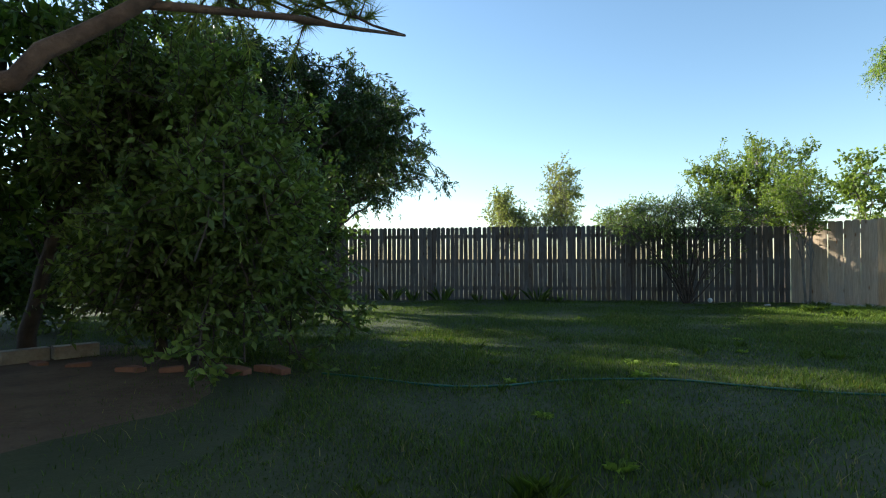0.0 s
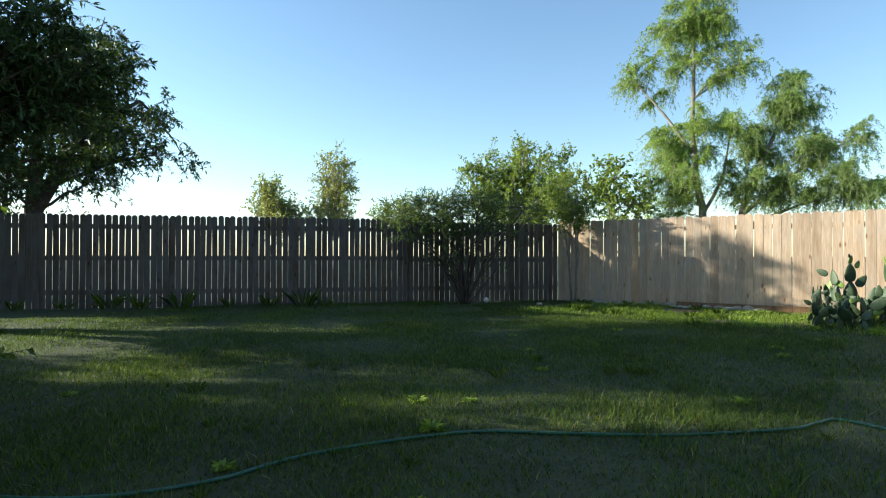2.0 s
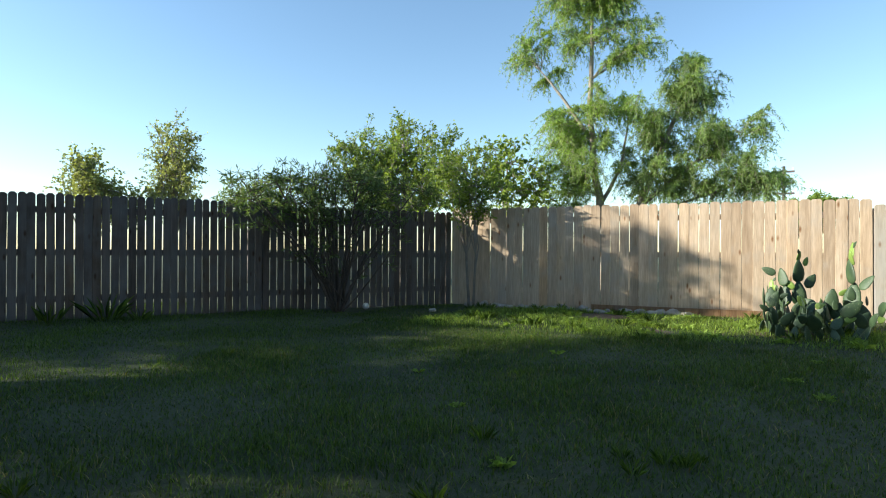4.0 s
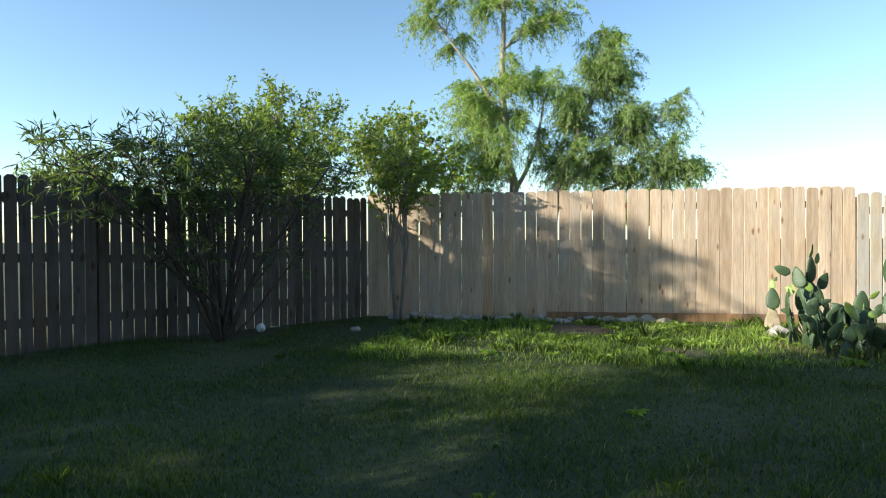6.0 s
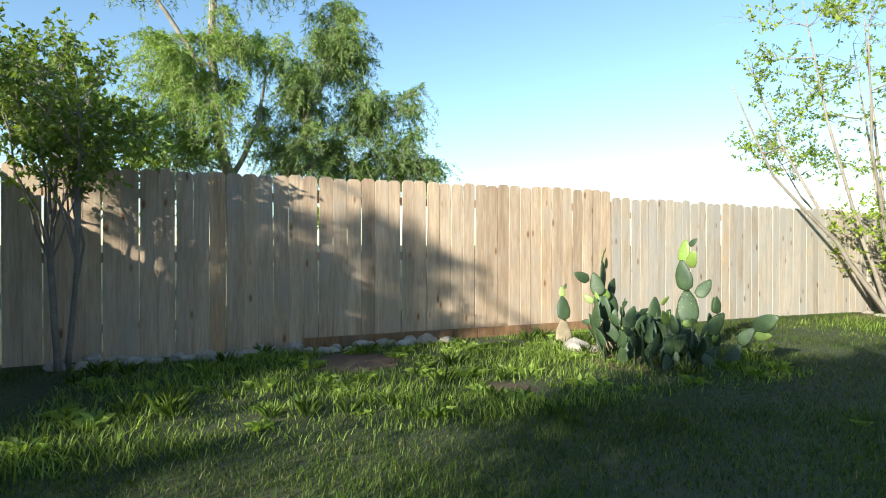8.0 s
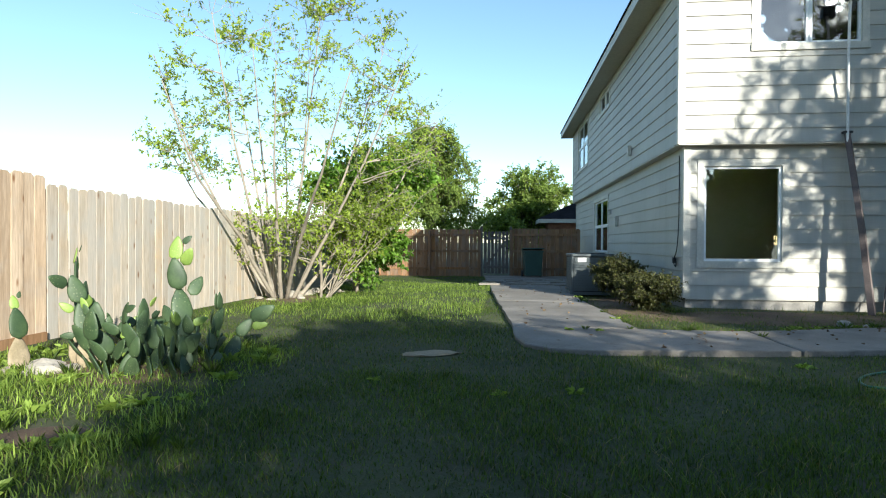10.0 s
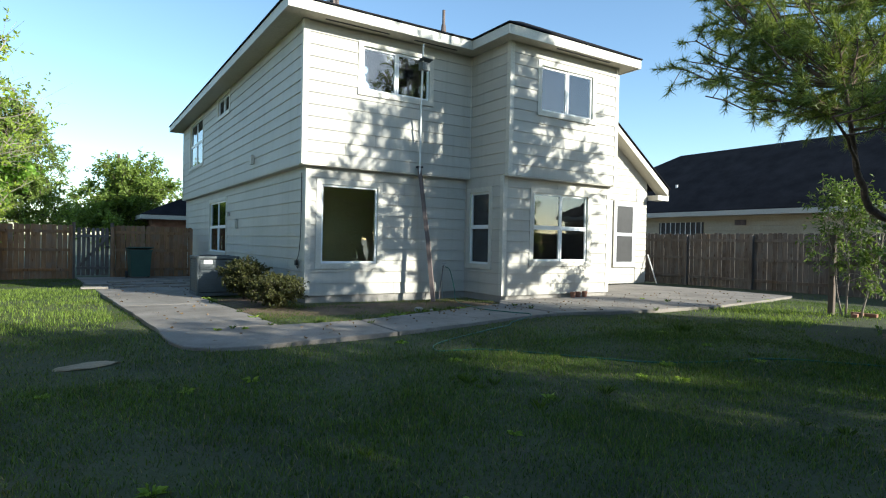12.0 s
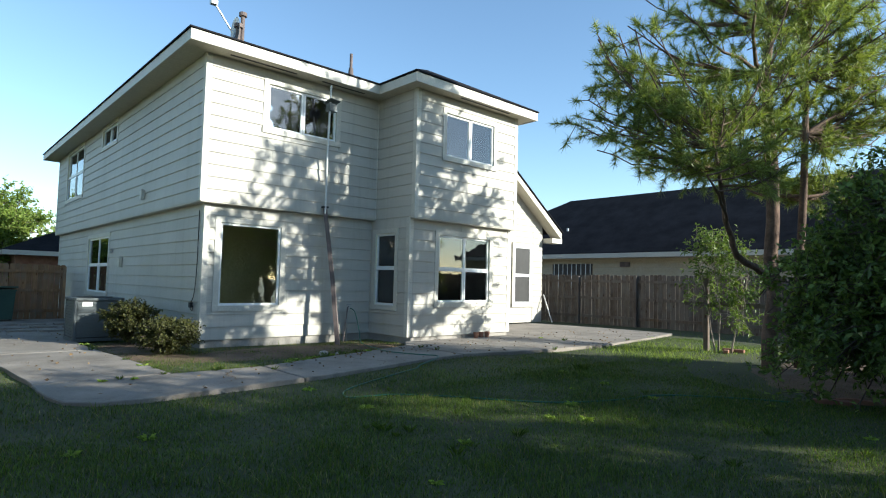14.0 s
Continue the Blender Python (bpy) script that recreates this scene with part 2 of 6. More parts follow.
MAT = {
    "soil": surface("lawn_soil", (0.040, 0.050, 0.018), (0.066, 0.076, 0.027), 0.95, 0.7, 18.0, 0.6, 0.03, (0.085, 0.068, 0.042)),
    "bed_soil": surface("bed_soil", (0.10, 0.062, 0.038), (0.17, 0.115, 0.07), 0.95, 1.6, 22.0, 0.8, 0.03, (0.055, 0.04, 0.028)),
    # lush weed green with sunlight put into the colour, brighter than the lawn
    "sun_tinted": leaf_mat("sun_tinted_weeds", (0.14, 0.22, 0.04), (0.29, 0.39, 0.085), 0.45, 0.55, 0.7),
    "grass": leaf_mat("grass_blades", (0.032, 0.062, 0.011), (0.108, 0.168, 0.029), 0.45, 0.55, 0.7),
    "dry_grass": leaf_mat("dry_grass", (0.16, 0.14, 0.06), (0.26, 0.23, 0.11), 0.4, 0.7),
    "litter": leaf_mat("dead_leaves", (0.07, 0.045, 0.028), (0.20, 0.14, 0.085), 0.2, 0.8),
    "concrete": surface("old_concrete", (0.18, 0.158, 0.132), (0.285, 0.255, 0.22), 0.85, 1.1, 34.0, 0.7, 0.010, (0.12, 0.10, 0.08)),
    "siding": siding_mat(),
    "trim": surface("painted_trim", (0.50, 0.475, 0.41), (0.57, 0.545, 0.475), 0.55, 0.8, 30.0, 0.1, 0.003),
    "vinyl": surface("white_vinyl", (0.72, 0.73, 0.72), (0.79, 0.80, 0.79), 0.35, 1.5, 40.0, 0.05, 0.002),
    "soffit": surface("soffit_paint", (0.50, 0.46, 0.37), (0.56, 0.52, 0.43), 0.7, 0.8, 20.0, 0.1, 0.003),
    "shingle": surface("dark_shingles", (0.010, 0.010, 0.012), (0.022, 0.021, 0.024), 1.0, 1.2, 30.0, 0.6, 0.01, vary=0.0),
    "foundation": surface("foundation_concrete", (0.27, 0.25, 0.225), (0.35, 0.33, 0.30), 0.9, 0.9, 30.0, 0.5, 0.01),
    "glass": glass_mat("window_glass", (0.90, 0.93, 0.90)),
    "inside": surface("interior_paint", (0.66, 0.62, 0.40), (0.72, 0.67, 0.44), 0.8, 0.6, 12.0, 0.05, 0.003),
    "inside_floor": surface("interior_floor", (0.16, 0.11, 0.07), (0.2, 0.14, 0.09), 0.5, 1.0, 12.0, 0.05, 0.003),
    "blind": surface("window_blind", (0.62, 0.62, 0.61), (0.7, 0.7, 0.69), 0.7, 2.0, 30.0, 0.05, 0.002),
    "new_wood": fence_wood("new_fence_boards", (0.45, 0.33, 0.225), (0.63, 0.495, 0.365), (0.43, 0.365, 0.30), 0.22),
    "old_wood": fence_wood("weathered_fence_boards", (0.43, 0.365, 0.285), (0.58, 0.50, 0.41), (0.40, 0.375, 0.335), 0.5),
    "dark_wood": fence_wood("dark_fence_boards", (0.082, 0.067, 0.058), (0.16, 0.134, 0.118), (0.145, 0.137, 0.13), 0.45),
    "brown_wood": fence_wood("brown_fence_boards", (0.20, 0.115, 0.06), (0.31, 0.185, 0.10), (0.19, 0.15, 0.12), 0.3),
    "bark": surface("grey_bark", (0.17, 0.14, 0.115), (0.30, 0.265, 0.225), 0.9, 4.0, 40.0, 0.8, 0.01),
    "dark_bark": surface("dark_bark", (0.055, 0.042, 0.033), (0.11, 0.085, 0.066), 0.95, 4.0, 35.0, 0.9, 0.02),
    "pale_bark": surface("pale_bark", (0.23, 0.195, 0.15), (0.34, 0.295, 0.235), 0.85, 5.0, 40.0, 0.6, 0.006),
    "pine_bark": surface("pine_bark", (0.085, 0.055, 0.04), (0.19, 0.125, 0.09), 0.95, 5.0, 30.0, 1.0, 0.02),
    "needles": leaf_mat("pine_needles", (0.085, 0.135, 0.040), (0.25, 0.30, 0.085), 0.35, 0.45),
    "willow": leaf_mat("feathery_leaves", (0.15, 0.25, 0.06), (0.29, 0.40, 0.11), 0.45),
    "far_willow": leaf_mat("bluish_feathery_leaves", (0.14, 0.23, 0.08), (0.27, 0.37, 0.13), 0.45),
    "spring": leaf_mat("spring_leaves", (0.18, 0.26, 0.04), (0.34, 0.43, 0.07), 0.5),
    "bright": leaf_mat("bright_leaves", (0.09, 0.18, 0.025), (0.19, 0.33, 0.05), 0.45, 0.4),
    "dull": leaf_mat("hedge_leaves", (0.064, 0.112, 0.028), (0.15, 0.215, 0.064), 0.4, 0.4),
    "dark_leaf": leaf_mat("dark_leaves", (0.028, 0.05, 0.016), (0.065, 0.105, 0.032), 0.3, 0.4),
    "box_leaf": leaf_mat("clipped_leaves", (0.028, 0.036, 0.013), (0.088, 0.092, 0.028), 0.3, 0.5),
    "shade_leaf": leaf_mat("shade_leaves", (0.058, 0.11, 0.023), (0.134, 0.22, 0.052), 0.45, 0.4),
    "oleander": leaf_mat("oleander_leaves", (0.06, 0.10, 0.03), (0.135, 0.19, 0.065), 0.35, 0.4),
    "mid_leaf": leaf_mat("mid_leaves", (0.12, 0.19, 0.042), (0.235, 0.31, 0.075), 0.45),
    "pale_leaf": leaf_mat("pale_leaves", (0.20, 0.23, 0.10), (0.30, 0.33, 0.16), 0.5),
    "cactus": surface("cactus_skin", (0.030, 0.058, 0.024), (0.062, 0.10, 0.04), 0.55, 6.0, 60.0, 0.4, 0.004),
    "new_pad": surface("young_cactus_skin", (0.17, 0.26, 0.05), (0.25, 0.35, 0.075), 0.5, 6.0, 60.0, 0.3, 0.003),
    "cork": surface("corky_cactus_stem", (0.26, 0.21, 0.13), (0.37, 0.30, 0.20), 0.9, 7.0, 50.0, 0.8, 0.008),
    "rock": surface("pale_rock", (0.30, 0.26, 0.21), (0.46, 0.42, 0.36), 0.9, 5.0, 30.0, 0.8, 0.02),
    "brick": surface("red_brick", (0.22, 0.10, 0.065), (0.33, 0.17, 0.11), 0.9, 3.0, 40.0, 0.6, 0.006),
    "pipe": surface("white_pipe", (0.62, 0.62, 0.60), (0.72, 0.72, 0.70), 0.4, 2.0, 30.0, 0.05, 0.002),
    "pole": surface("grey_wood_pole", (0.10, 0.078, 0.075), (0.17, 0.135, 0.125), 0.85, 3.0, 40.0, 0.5, 0.005),
    "ac": surface("grey_green_metal", (0.075, 0.09, 0.095), (0.10, 0.118, 0.122), 0.5, 1.5, 40.0, 0.1, 0.002),
    "bin": surface("green_plastic", (0.02, 0.055, 0.045), (0.03, 0.075, 0.06), 0.45, 2.0, 40.0, 0.1, 0.002),
    "black": surface("black_plastic", (0.012, 0.012, 0.013), (0.022, 0.022, 0.023), 0.5, 3.0, 40.0, 0.1, 0.002),
    "hose": surface("green_hose", (0.010, 0.085, 0.055), (0.016, 0.125, 0.08), 0.4, 4.0, 40.0, 0.1, 0.002),
    "metal": surface("galvanised_metal", (0.30, 0.31, 0.32), (0.40, 0.41, 0.42), 0.45, 3.0, 30.0, 0.1, 0.002, metallic=0.7),
    "neighbour": surface("tan_siding", (0.40, 0.345, 0.24), (0.47, 0.41, 0.30), 0.7, 0.8, 20.0, 0.2, 0.004),
}

def dotted(m, colour, scale):
    """Rows of small pale dots over a skin."""
    nt, bsdf = m.node_tree, m.node_tree.nodes["Principled BSDF"]
    vor = add(nt, "ShaderNodeTexVoronoi", Scale=scale, Randomness=0.45)
    nt.links.new(scaled(nt, 1, 1, 1), vor.inputs["Vector"])
    old = bsdf.inputs["Base Color"].links[0].from_socket
    nt.links.new(mix(nt, "MIX", ramp(nt, vor.outputs["Distance"], ((0.12, (0.8, 0.8, 0.8)), (0.2, (0, 0, 0)))), old, colour), bsdf.inputs["Base Color"])


dotted(MAT["cactus"], (0.20, 0.22, 0.12), 9.0)
dotted(MAT["new_pad"], (0.36, 0.42, 0.16), 9.0)
MAT["shingle"].node_tree.nodes["Principled BSDF"].inputs["Specular IOR Level"].default_value = 0.1


# ---- mesh helpers ----
class Shape:
    """Gathers vertices and faces for one mesh."""

    def __init__(self):
        self.v, self.f = [], []

    def box(self, x0, y0, z0, x1, y1, z1, c=0.0):
        """A box with its upright edges chamfered by c."""
        n = len(self.v)
        if c:
            ring = [(x0 + c, y0), (x1 - c, y0), (x1, y0 + c), (x1, y1 - c), (x1 - c, y1), (x0 + c, y1), (x0, y1 - c), (x0, y0 + c)]
        else:
            ring = [(x0, y0), (x1, y0), (x1, y1), (x0, y1)]
        k = len(ring)
        self.v += [(*p, z0) for p in ring] + [(*p, z1) for p in ring]
        self.f += [tuple(range(n + k - 1, n - 1, -1)), tuple(range(n + k, n + 2 * k))]
        self.f += [(n + i, n + (i + 1) % k, n + k + (i + 1) % k, n + k + i) for i in range(k)]
        return self

    def prism(self, ring, z0, z1):
        """An upright prism over a polygon that runs counter-clockwise."""
        n, k = len(self.v), len(ring)
        self.v += [(*p, z0) for p in ring] + [(*p, z1) for p in ring]
        self.f += [tuple(range(n + k - 1, n - 1, -1)), tuple(range(n + k, n + 2 * k))]
        self.f += [(n + i, n + (i + 1) % k, n + k + (i + 1) % k, n + k + i) for i in range(k)]
        return self

    def slab(self, ring3, offset):
        """A plate: a polygon in space given thickness by an offset."""
        n, k = len(self.v), len(ring3)
        self.v += [tuple(p) for p in ring3] + [tuple(Vector(p) + Vector(offset)) for p in ring3]
        self.f += [tuple(range(n + k - 1, n - 1, -1)), tuple(range(n + k, n + 2 * k))]
        self.f += [(n + i, n + (i + 1) % k, n + k + (i + 1) % k, n + k + i) for i in range(k)]
        return self

    def tube(self, points, radii, sides=7, closed=True):
        pts = [Vector(p) for p in points]
        n = len(self.v)
        side = Vector((1, 0, 0))
        for i, p in enumerate(pts):
            d = (pts[min(i + 1, len(pts) - 1)] - pts[max(i - 1, 0)]).normalized()
            side = (side - d * side.dot(d))
            side = (d.orthogonal() if side.length < 1e-3 else side).normalized()
            up = d.cross(side)
            r = radii[i] if isinstance(radii, (list, tuple)) else radii
            for j in range(sides):
                a = 2 * math.pi * j / sides
                self.v.append(tuple(p + (side * math.cos(a) + up * math.sin(a)) * r))
        for i in range(len(pts) - 1):
            for j in range(sides):
                a, b = n + i * sides + j, n + i * sides + (j + 1) % sides
                self.f.append((a, b, b + sides, a + sides))
        if closed:
            self.f.append(tuple(range(n + sides - 1, n - 1, -1)))
            m = n + (len(pts) - 1) * sides
            self.f.append(tuple(range(m, m + sides)))
        return self

    def mesh(self, name, material, smooth=False):
        me = bpy.data.meshes.new(name)
        me.from_pydata(self.v, [], self.f)
        me.materials.append(material)
        if smooth:
            me.shade_smooth()
        me.update()
        return me


def part(name, shape, material, parent=None, label="", smooth=False):
    me = shape if isinstance(shape, bpy.types.Mesh) else shape.mesh(name, material, smooth)
    ob = new(name, me)
    ob.parent = parent
    if label:
        tagged(ob, label)
    return ob


def thing(name, label, category, group="", kind="", at=(0, 0, 0), turn=0.0):
    ob = new(name)
    ob.matrix_basis = pose(*at, 0, 0, turn)
    return tagged(ob, label, category, group, kind)


def structure(name, shape, material, label, category="", smooth=False):
    return tagged(part(name, shape, material, None, "", smooth), label, category or name.split("_")[0], kind="structure")


def raw_mesh(name, verts, loops, sizes, material, smooth=False):
    """A mesh from numpy arrays: vertices, vertex numbers of all faces, sides of each face."""
    me = bpy.data.meshes.new(name)
    me.vertices.add(len(verts))
    me.vertices.foreach_set("co", np.asarray(verts, dtype=np.float32).ravel())
    me.loops.add(len(loops))
    me.loops.foreach_set("vertex_index", np.asarray(loops, dtype=np.int32))
    me.polygons.add(len(sizes))
    starts = np.concatenate(([0], np.cumsum(sizes)[:-1]))
    me.polygons.foreach_set("loop_start", starts.astype(np.int32))
    me.materials.append(material)
    me.update(calc_edges=True)
    me.validate()
    if smooth:
        me.shade_smooth()
    return me


# ---- ground ----
def fall(y):
    """The garden drops a little along the side of the house."""
    t = min(max((-3.0 - y) / 14.0, 0.0), 1.0)
    return -0.22 * t * t * (3 - 2 * t)


def ground_height(x, y):
    """The lawn is level at the house and a little uneven elsewhere."""
    return fall(y) + 0.025 * noise.noise((x * 0.35, y * 0.35, 0.0)) + 0.012 * noise.noise((x * 1.3, y * 1.3, 4.0))


def make_ground():
    axis_x = sorted(set([-2500, -600, -150, -60, -30, -20] + [i * 0.4 for i in range(-38, 39)] + [20, 30, 60, 150, 600, 2500]))
    axis_y = sorted(set([-2500, -600, -150, -60, -35, -28, -24] + [i * 0.4 for i in range(-52, 36)] + [17, 22, 30, 60, 150, 600, 2500]))
    s = Shape()
    for y in axis_y:
        for x in axis_x:
            near = max(abs(x), abs(y)) < 22
            s.v.append((x, y, (ground_height(x, y) - 0.02) if near else fall(y) - 0.02))
    w = len(axis_x)
    for j in range(len(axis_y) - 1):
        for i in range(w - 1):
            a = j * w + i
            s.f.append((a, a + 1, a + w + 1, a + w))
    return structure("ground", s, MAT["soil"], "uneven back garden ground under short lawn grass", "ground", True)


make_ground()

# concrete path and patio, in cast panels with open joints
PANELS = [
    [(3.86, -17.3), (7.6, -17.3), (7.3, -13.0), (3.86, -13.0)],
    [(3.86, -12.97), (7.3, -12.97), (7.16, -9.3), (3.86, -9.3)],
    [(5.35, -9.27), (7.16, -9.27), (6.98, -5.9), (5.42, -5.9)],
    [(5.42, -5.87), (6.98, -5.87), (6.76, -2.5), (5.25, -2.5)],
    [(4.0, -2.47), (6.76, -2.47), (6.74, -1.7), (6.66, -1.3), (6.42, -1.06), (6.0, -1.0), (4.0, -1.22)],
    [(0.42, -3.55), (3.97, -2.47), (3.97, -1.22), (3.0, -1.4), (1.6, -1.72), (0.42, -1.9)],
    [(-3.38, -4.08), (0.0, -4.08), (0.39, -3.58), (0.39, -1.9), (-1.2, -1.55), (-3.38, -1.4)],
    [(-8.2, -7.15), (-3.48, -7.15), (-3.41, -4.1), (-3.41, -1.4), (-6.2, -1.75), (-8.2, -2.1)],
]


def make_paving():
    base = thing("paving", "cracked pale grey concrete garden path and patio", "paving", kind="structure")
    rng = random.Random(3)
    for ring in PANELS:
        # edges broken into short, slightly uneven runs
        out = []
        for i, p in enumerate(ring):
            q = ring[(i + 1) % len(ring)]
            n = max(1, int(math.dist(p, q) / 0.35))
            for k in range(n):
                t = k / n
                w = 0.012 if k else 0.0
                out.append((p[0] + (q[0] - p[0]) * t + rng.uniform(-w, w), p[1] + (q[1] - p[1]) * t + rng.uniform(-w, w)))
        cx, cy = sum(p[0] for p in out) / len(out), sum(p[1] for p in out) / len(out)
        top = 0.035 + rng.uniform(-0.006, 0.006)
        s = Shape().prism(out, -0.08, top - 0.01)
        n, k = len(s.v), len(out)
        s.v += [(x + (cx - x) * 0.008, y + (cy - y) * 0.008, top) for x, y in out]
        s.f.pop(1)
        s.f += [(k + i, k + (i + 1) % k, n + (i + 1) % k, n + i) for i in range(k)] + [tuple(range(n, n + k))]
        s.v = [(x, y, z + fall(y)) for x, y, z in s.v]
        part("concrete_panel", s, MAT["concrete"], base)
    return base


make_paving()


# ---- fences ----
def picket_mesh(name, material, width, height, thick=0.016, seed=0):
    """A dog-eared board, standing on z = 0, facing -y."""
    rng = random.Random(seed)
    w, ear = width / 2, 0.028
    bow = rng.uniform(-0.004, 0.004)
    outline = [(-w, 0.0), (w, 0.0), (w + bow, height * 0.5), (w, height - ear), (w - ear, height), (-w + ear, height), (-w, height - ear), (-w + bow, height * 0.5)]
    s = Shape()
    k = len(outline)
    c = 0.003
    for y, inset in ((0.0, c), (c, 0.0), (thick - c, 0.0), (thick, c)):
        s.v += [(x * (1 - inset / w), y, max(z - inset, 0)) for x, z in outline]
    s.f.append(tuple(range(k)))
    s.f.append(tuple(range(4 * k - 1, 3 * k - 1, -1)))
    for r in range(3):
        for i in range(k):
            a, b = r * k + i, r * k + (i + 1) % k
            s.f.append((a, a + k, b + k, b))
    return s.mesh(name, material)


def make_fence(name, label, start, end, height, material, rail_material, pitch=0.1445, width=0.1405, rails_front=False, lean=0.006, ground_fall=0.0, seed=1, tops=0.012, post_every=2.4, z=0.0):
    """A board fence from start to end; its boards face to the right of that way, rails and posts stand behind."""
    a, b = Vector((*start, 0)), Vector((*end, 0))
    length = (b - a).length
    turn = math.degrees(math.atan2(b.y - a.y, b.x - a.x))
    base = thing(name, label, "fence", kind="structure", at=(*start, z), turn=turn)
    rng = random.Random(seed)
    meshes = [picket_mesh("picket", MAT[material], width * f, height, seed=i) for i, f in enumerate((1.0, 1.0, 0.985, 1.01, 0.97))]
    n = int(length / pitch)
    for i in range(n):
        ob = part("picket", rng.choice(meshes), None, base)
        x = (i + 0.5) * length / n
        ob.matrix_basis = pose(x + rng.uniform(-1, 1) * 0.0025, rng.uniform(-0.003, 0.003), -0.03 + rng.uniform(-tops, tops) - ground_fall * x / length, 0, rng.uniform(-1, 1) * lean * 57.3, rng.uniform(-1.2, 1.2))
    back, far = (-0.045, -0.001) if rails_front else (0.0185, 0.0585)
    for z in (0.28, height * 0.52, height - 0.26):
        k = max(1, round(length / post_every))
        for i in range(k):
            x0, x1 = length * i / k, length * (i + 1) / k
            s = Shape().box(x0 + 0.002, back, z - 0.045, x1 - 0.002, far, z + 0.045)
            ob = part("rail", s, MAT[rail_material], base)
    k = max(1, round(length / post_every))
    py0, py1 = (-0.14, -0.047) if rails_front else (0.0605, 0.15)
    for i in range(k + 1):
        x = min(max(length * i / k, 0.05), length - 0.05)
        part("post", Shape().box(x - 0.045, py0, -0.3, x + 0.045, py1, height - 0.08, 0.006), MAT[rail_material], base)
    return base


CORNER = (11.79, 5.5)
dark_way = Vector((-0.763, 0.646, 0))
p1 = Vector((*CORNER, 0)) + dark_way * 0.01
p2 = p1 + dark_way * 3.45
p3 = p1 + dark_way * 27.0
# the boards face the garden
make_fence("fence_dark", "dark weathered board fence with gaps, dog-eared tops", (p3.x, p3.y), (p2.x, p2.y), 1.80, "dark_wood", "dark_wood", 0.1125, 0.1035, seed=2, tops=0.009)
make_fence("fence_corner", "grey-brown weathered board fence beside the oleander", (p2.x + 0.008, p2.y - 0.007), (p1.x, p1.y), 1.74, "dark_wood", "dark_wood", 0.1110, 0.1045, seed=5, tops=0.014)
make_fence("fence_light", "sunlit new tan board fence with knots", (11.79, 5.49), (11.79, -1.06), 1.80, "new_wood", "new_wood", 0.1510, 0.1498, seed=3)
make_fence("fence_old", "weathered pale grey-tan board fence", (11.79, -1.08), (11.79, -17.4), 1.71, "old_wood", "old_wood", 0.1490, 0.1462, ground_fall=0.22, seed=4, tops=0.02)

for y0, y1 in ((-1.02, 0.9), (0.905, 2.9)):
    tagged(part("kick_board", Shape().box(11.745, y0, -0.05, 11.772, y1, 0.085, 0.004), MAT["brown_wood"]), "low weathered board along the foot of the sunlit fence", "board", kind="structure")

# ---- house ----
def place(axis, plane, u, n, z):
    """From wall coordinates (along, outward, up) to the world, for a wall that faces +y, +x or -x."""
    return (u, plane + n, z) if axis == "y" else (plane + n, u, z) if axis == "x" else (plane - n, u, z)


def wall_box(s, axis, plane, u0, u1, n0, n1, z0, z1):
    p, q = place(axis, plane, u0, n0, z0), place(axis, plane, u1, n1, z1)
    return s.box(min(p[0], q[0]), min(p[1], q[1]), z0, max(p[0], q[0]), max(p[1], q[1]), z1)


def pieces(u0, u1, z0, z1, holes):
    """The rectangle less its holes, as rectangles."""
    hit = [h for h in holes if h[0] < u1 and h[1] > u0 and h[2] < z1 and h[3] > z0]
    if not hit:
        return [(u0, u1, z0, z1)]
    a, b, c, d = hit[0]
    out = []
    if a > u0:
        out += pieces(u0, a, z0, z1, hit[1:])
    if b < u1:
        out += pieces(b, u1, z0, z1, hit[1:])
    m0, m1 = max(a, u0), min(b, u1)
    if c > z0:
        out += pieces(m0, m1, z0, c, hit[1:])
    if d < z1:
        out += pieces(m0, m1, d, z1, hit[1:])
    return out


def siding_board(axis, plane, u0, u1, z0, z1):
    """One lap board: its lower edge stands proud."""
    s = Shape()
    prof = ((0.001, z1 + 0.006), (0.006, z1 + 0.006), (0.0255, z0 + 0.003), (0.024, z0 - 0.004), (0.001, z0 - 0.004))
    for u in (u0, u1):
        s.v += [place(axis, plane, u, n, z) for n, z in prof]
    k = len(prof)
    s.f = [tuple(range(k)), tuple(range(2 * k - 1, k - 1, -1))] + [(i, k + i, k + (i + 1) % k, (i + 1) % k) for i in range(k)]
    return s


def sided_wall(house, axis, plane, u0, u1, z0, z1, holes=(), course=0.229, seed=0, thick=0.17):
    s = Shape()
    for a, b, c, d in pieces(u0, u1, z0, z1, holes):
        wall_box(s, axis, plane, a, b, -thick, 0.0, c, d)
    wall = part("wall", s, MAT["inside"], house)
    n = round((z1 - z0) / course)
    rng = random.Random(seed)
    grown = [(a - 0.08, b + 0.08, c - 0.08, d + 0.08) for a, b, c, d in holes]
    for i in range(n):
        za, zb = z0 + (z1 - z0) * i / n, z0 + (z1 - z0) * (i + 1) / n
        cuts, at = [u0], u0 + rng.uniform(1.6, 3.6)
        while at < u1 - 0.8:
            cuts.append(at)
            at += 3.66
        cuts.append(u1)
        for p, q in zip(cuts, cuts[1:]):
            for a, b, c, d in pieces(p + 0.0015, q - 0.0015, za, zb, grown):
                if b - a > 0.03 and d - c > 0.02:
                    part("siding_board", siding_board(axis, plane, a, b, c, d), MAT["siding"], wall)
    return wall


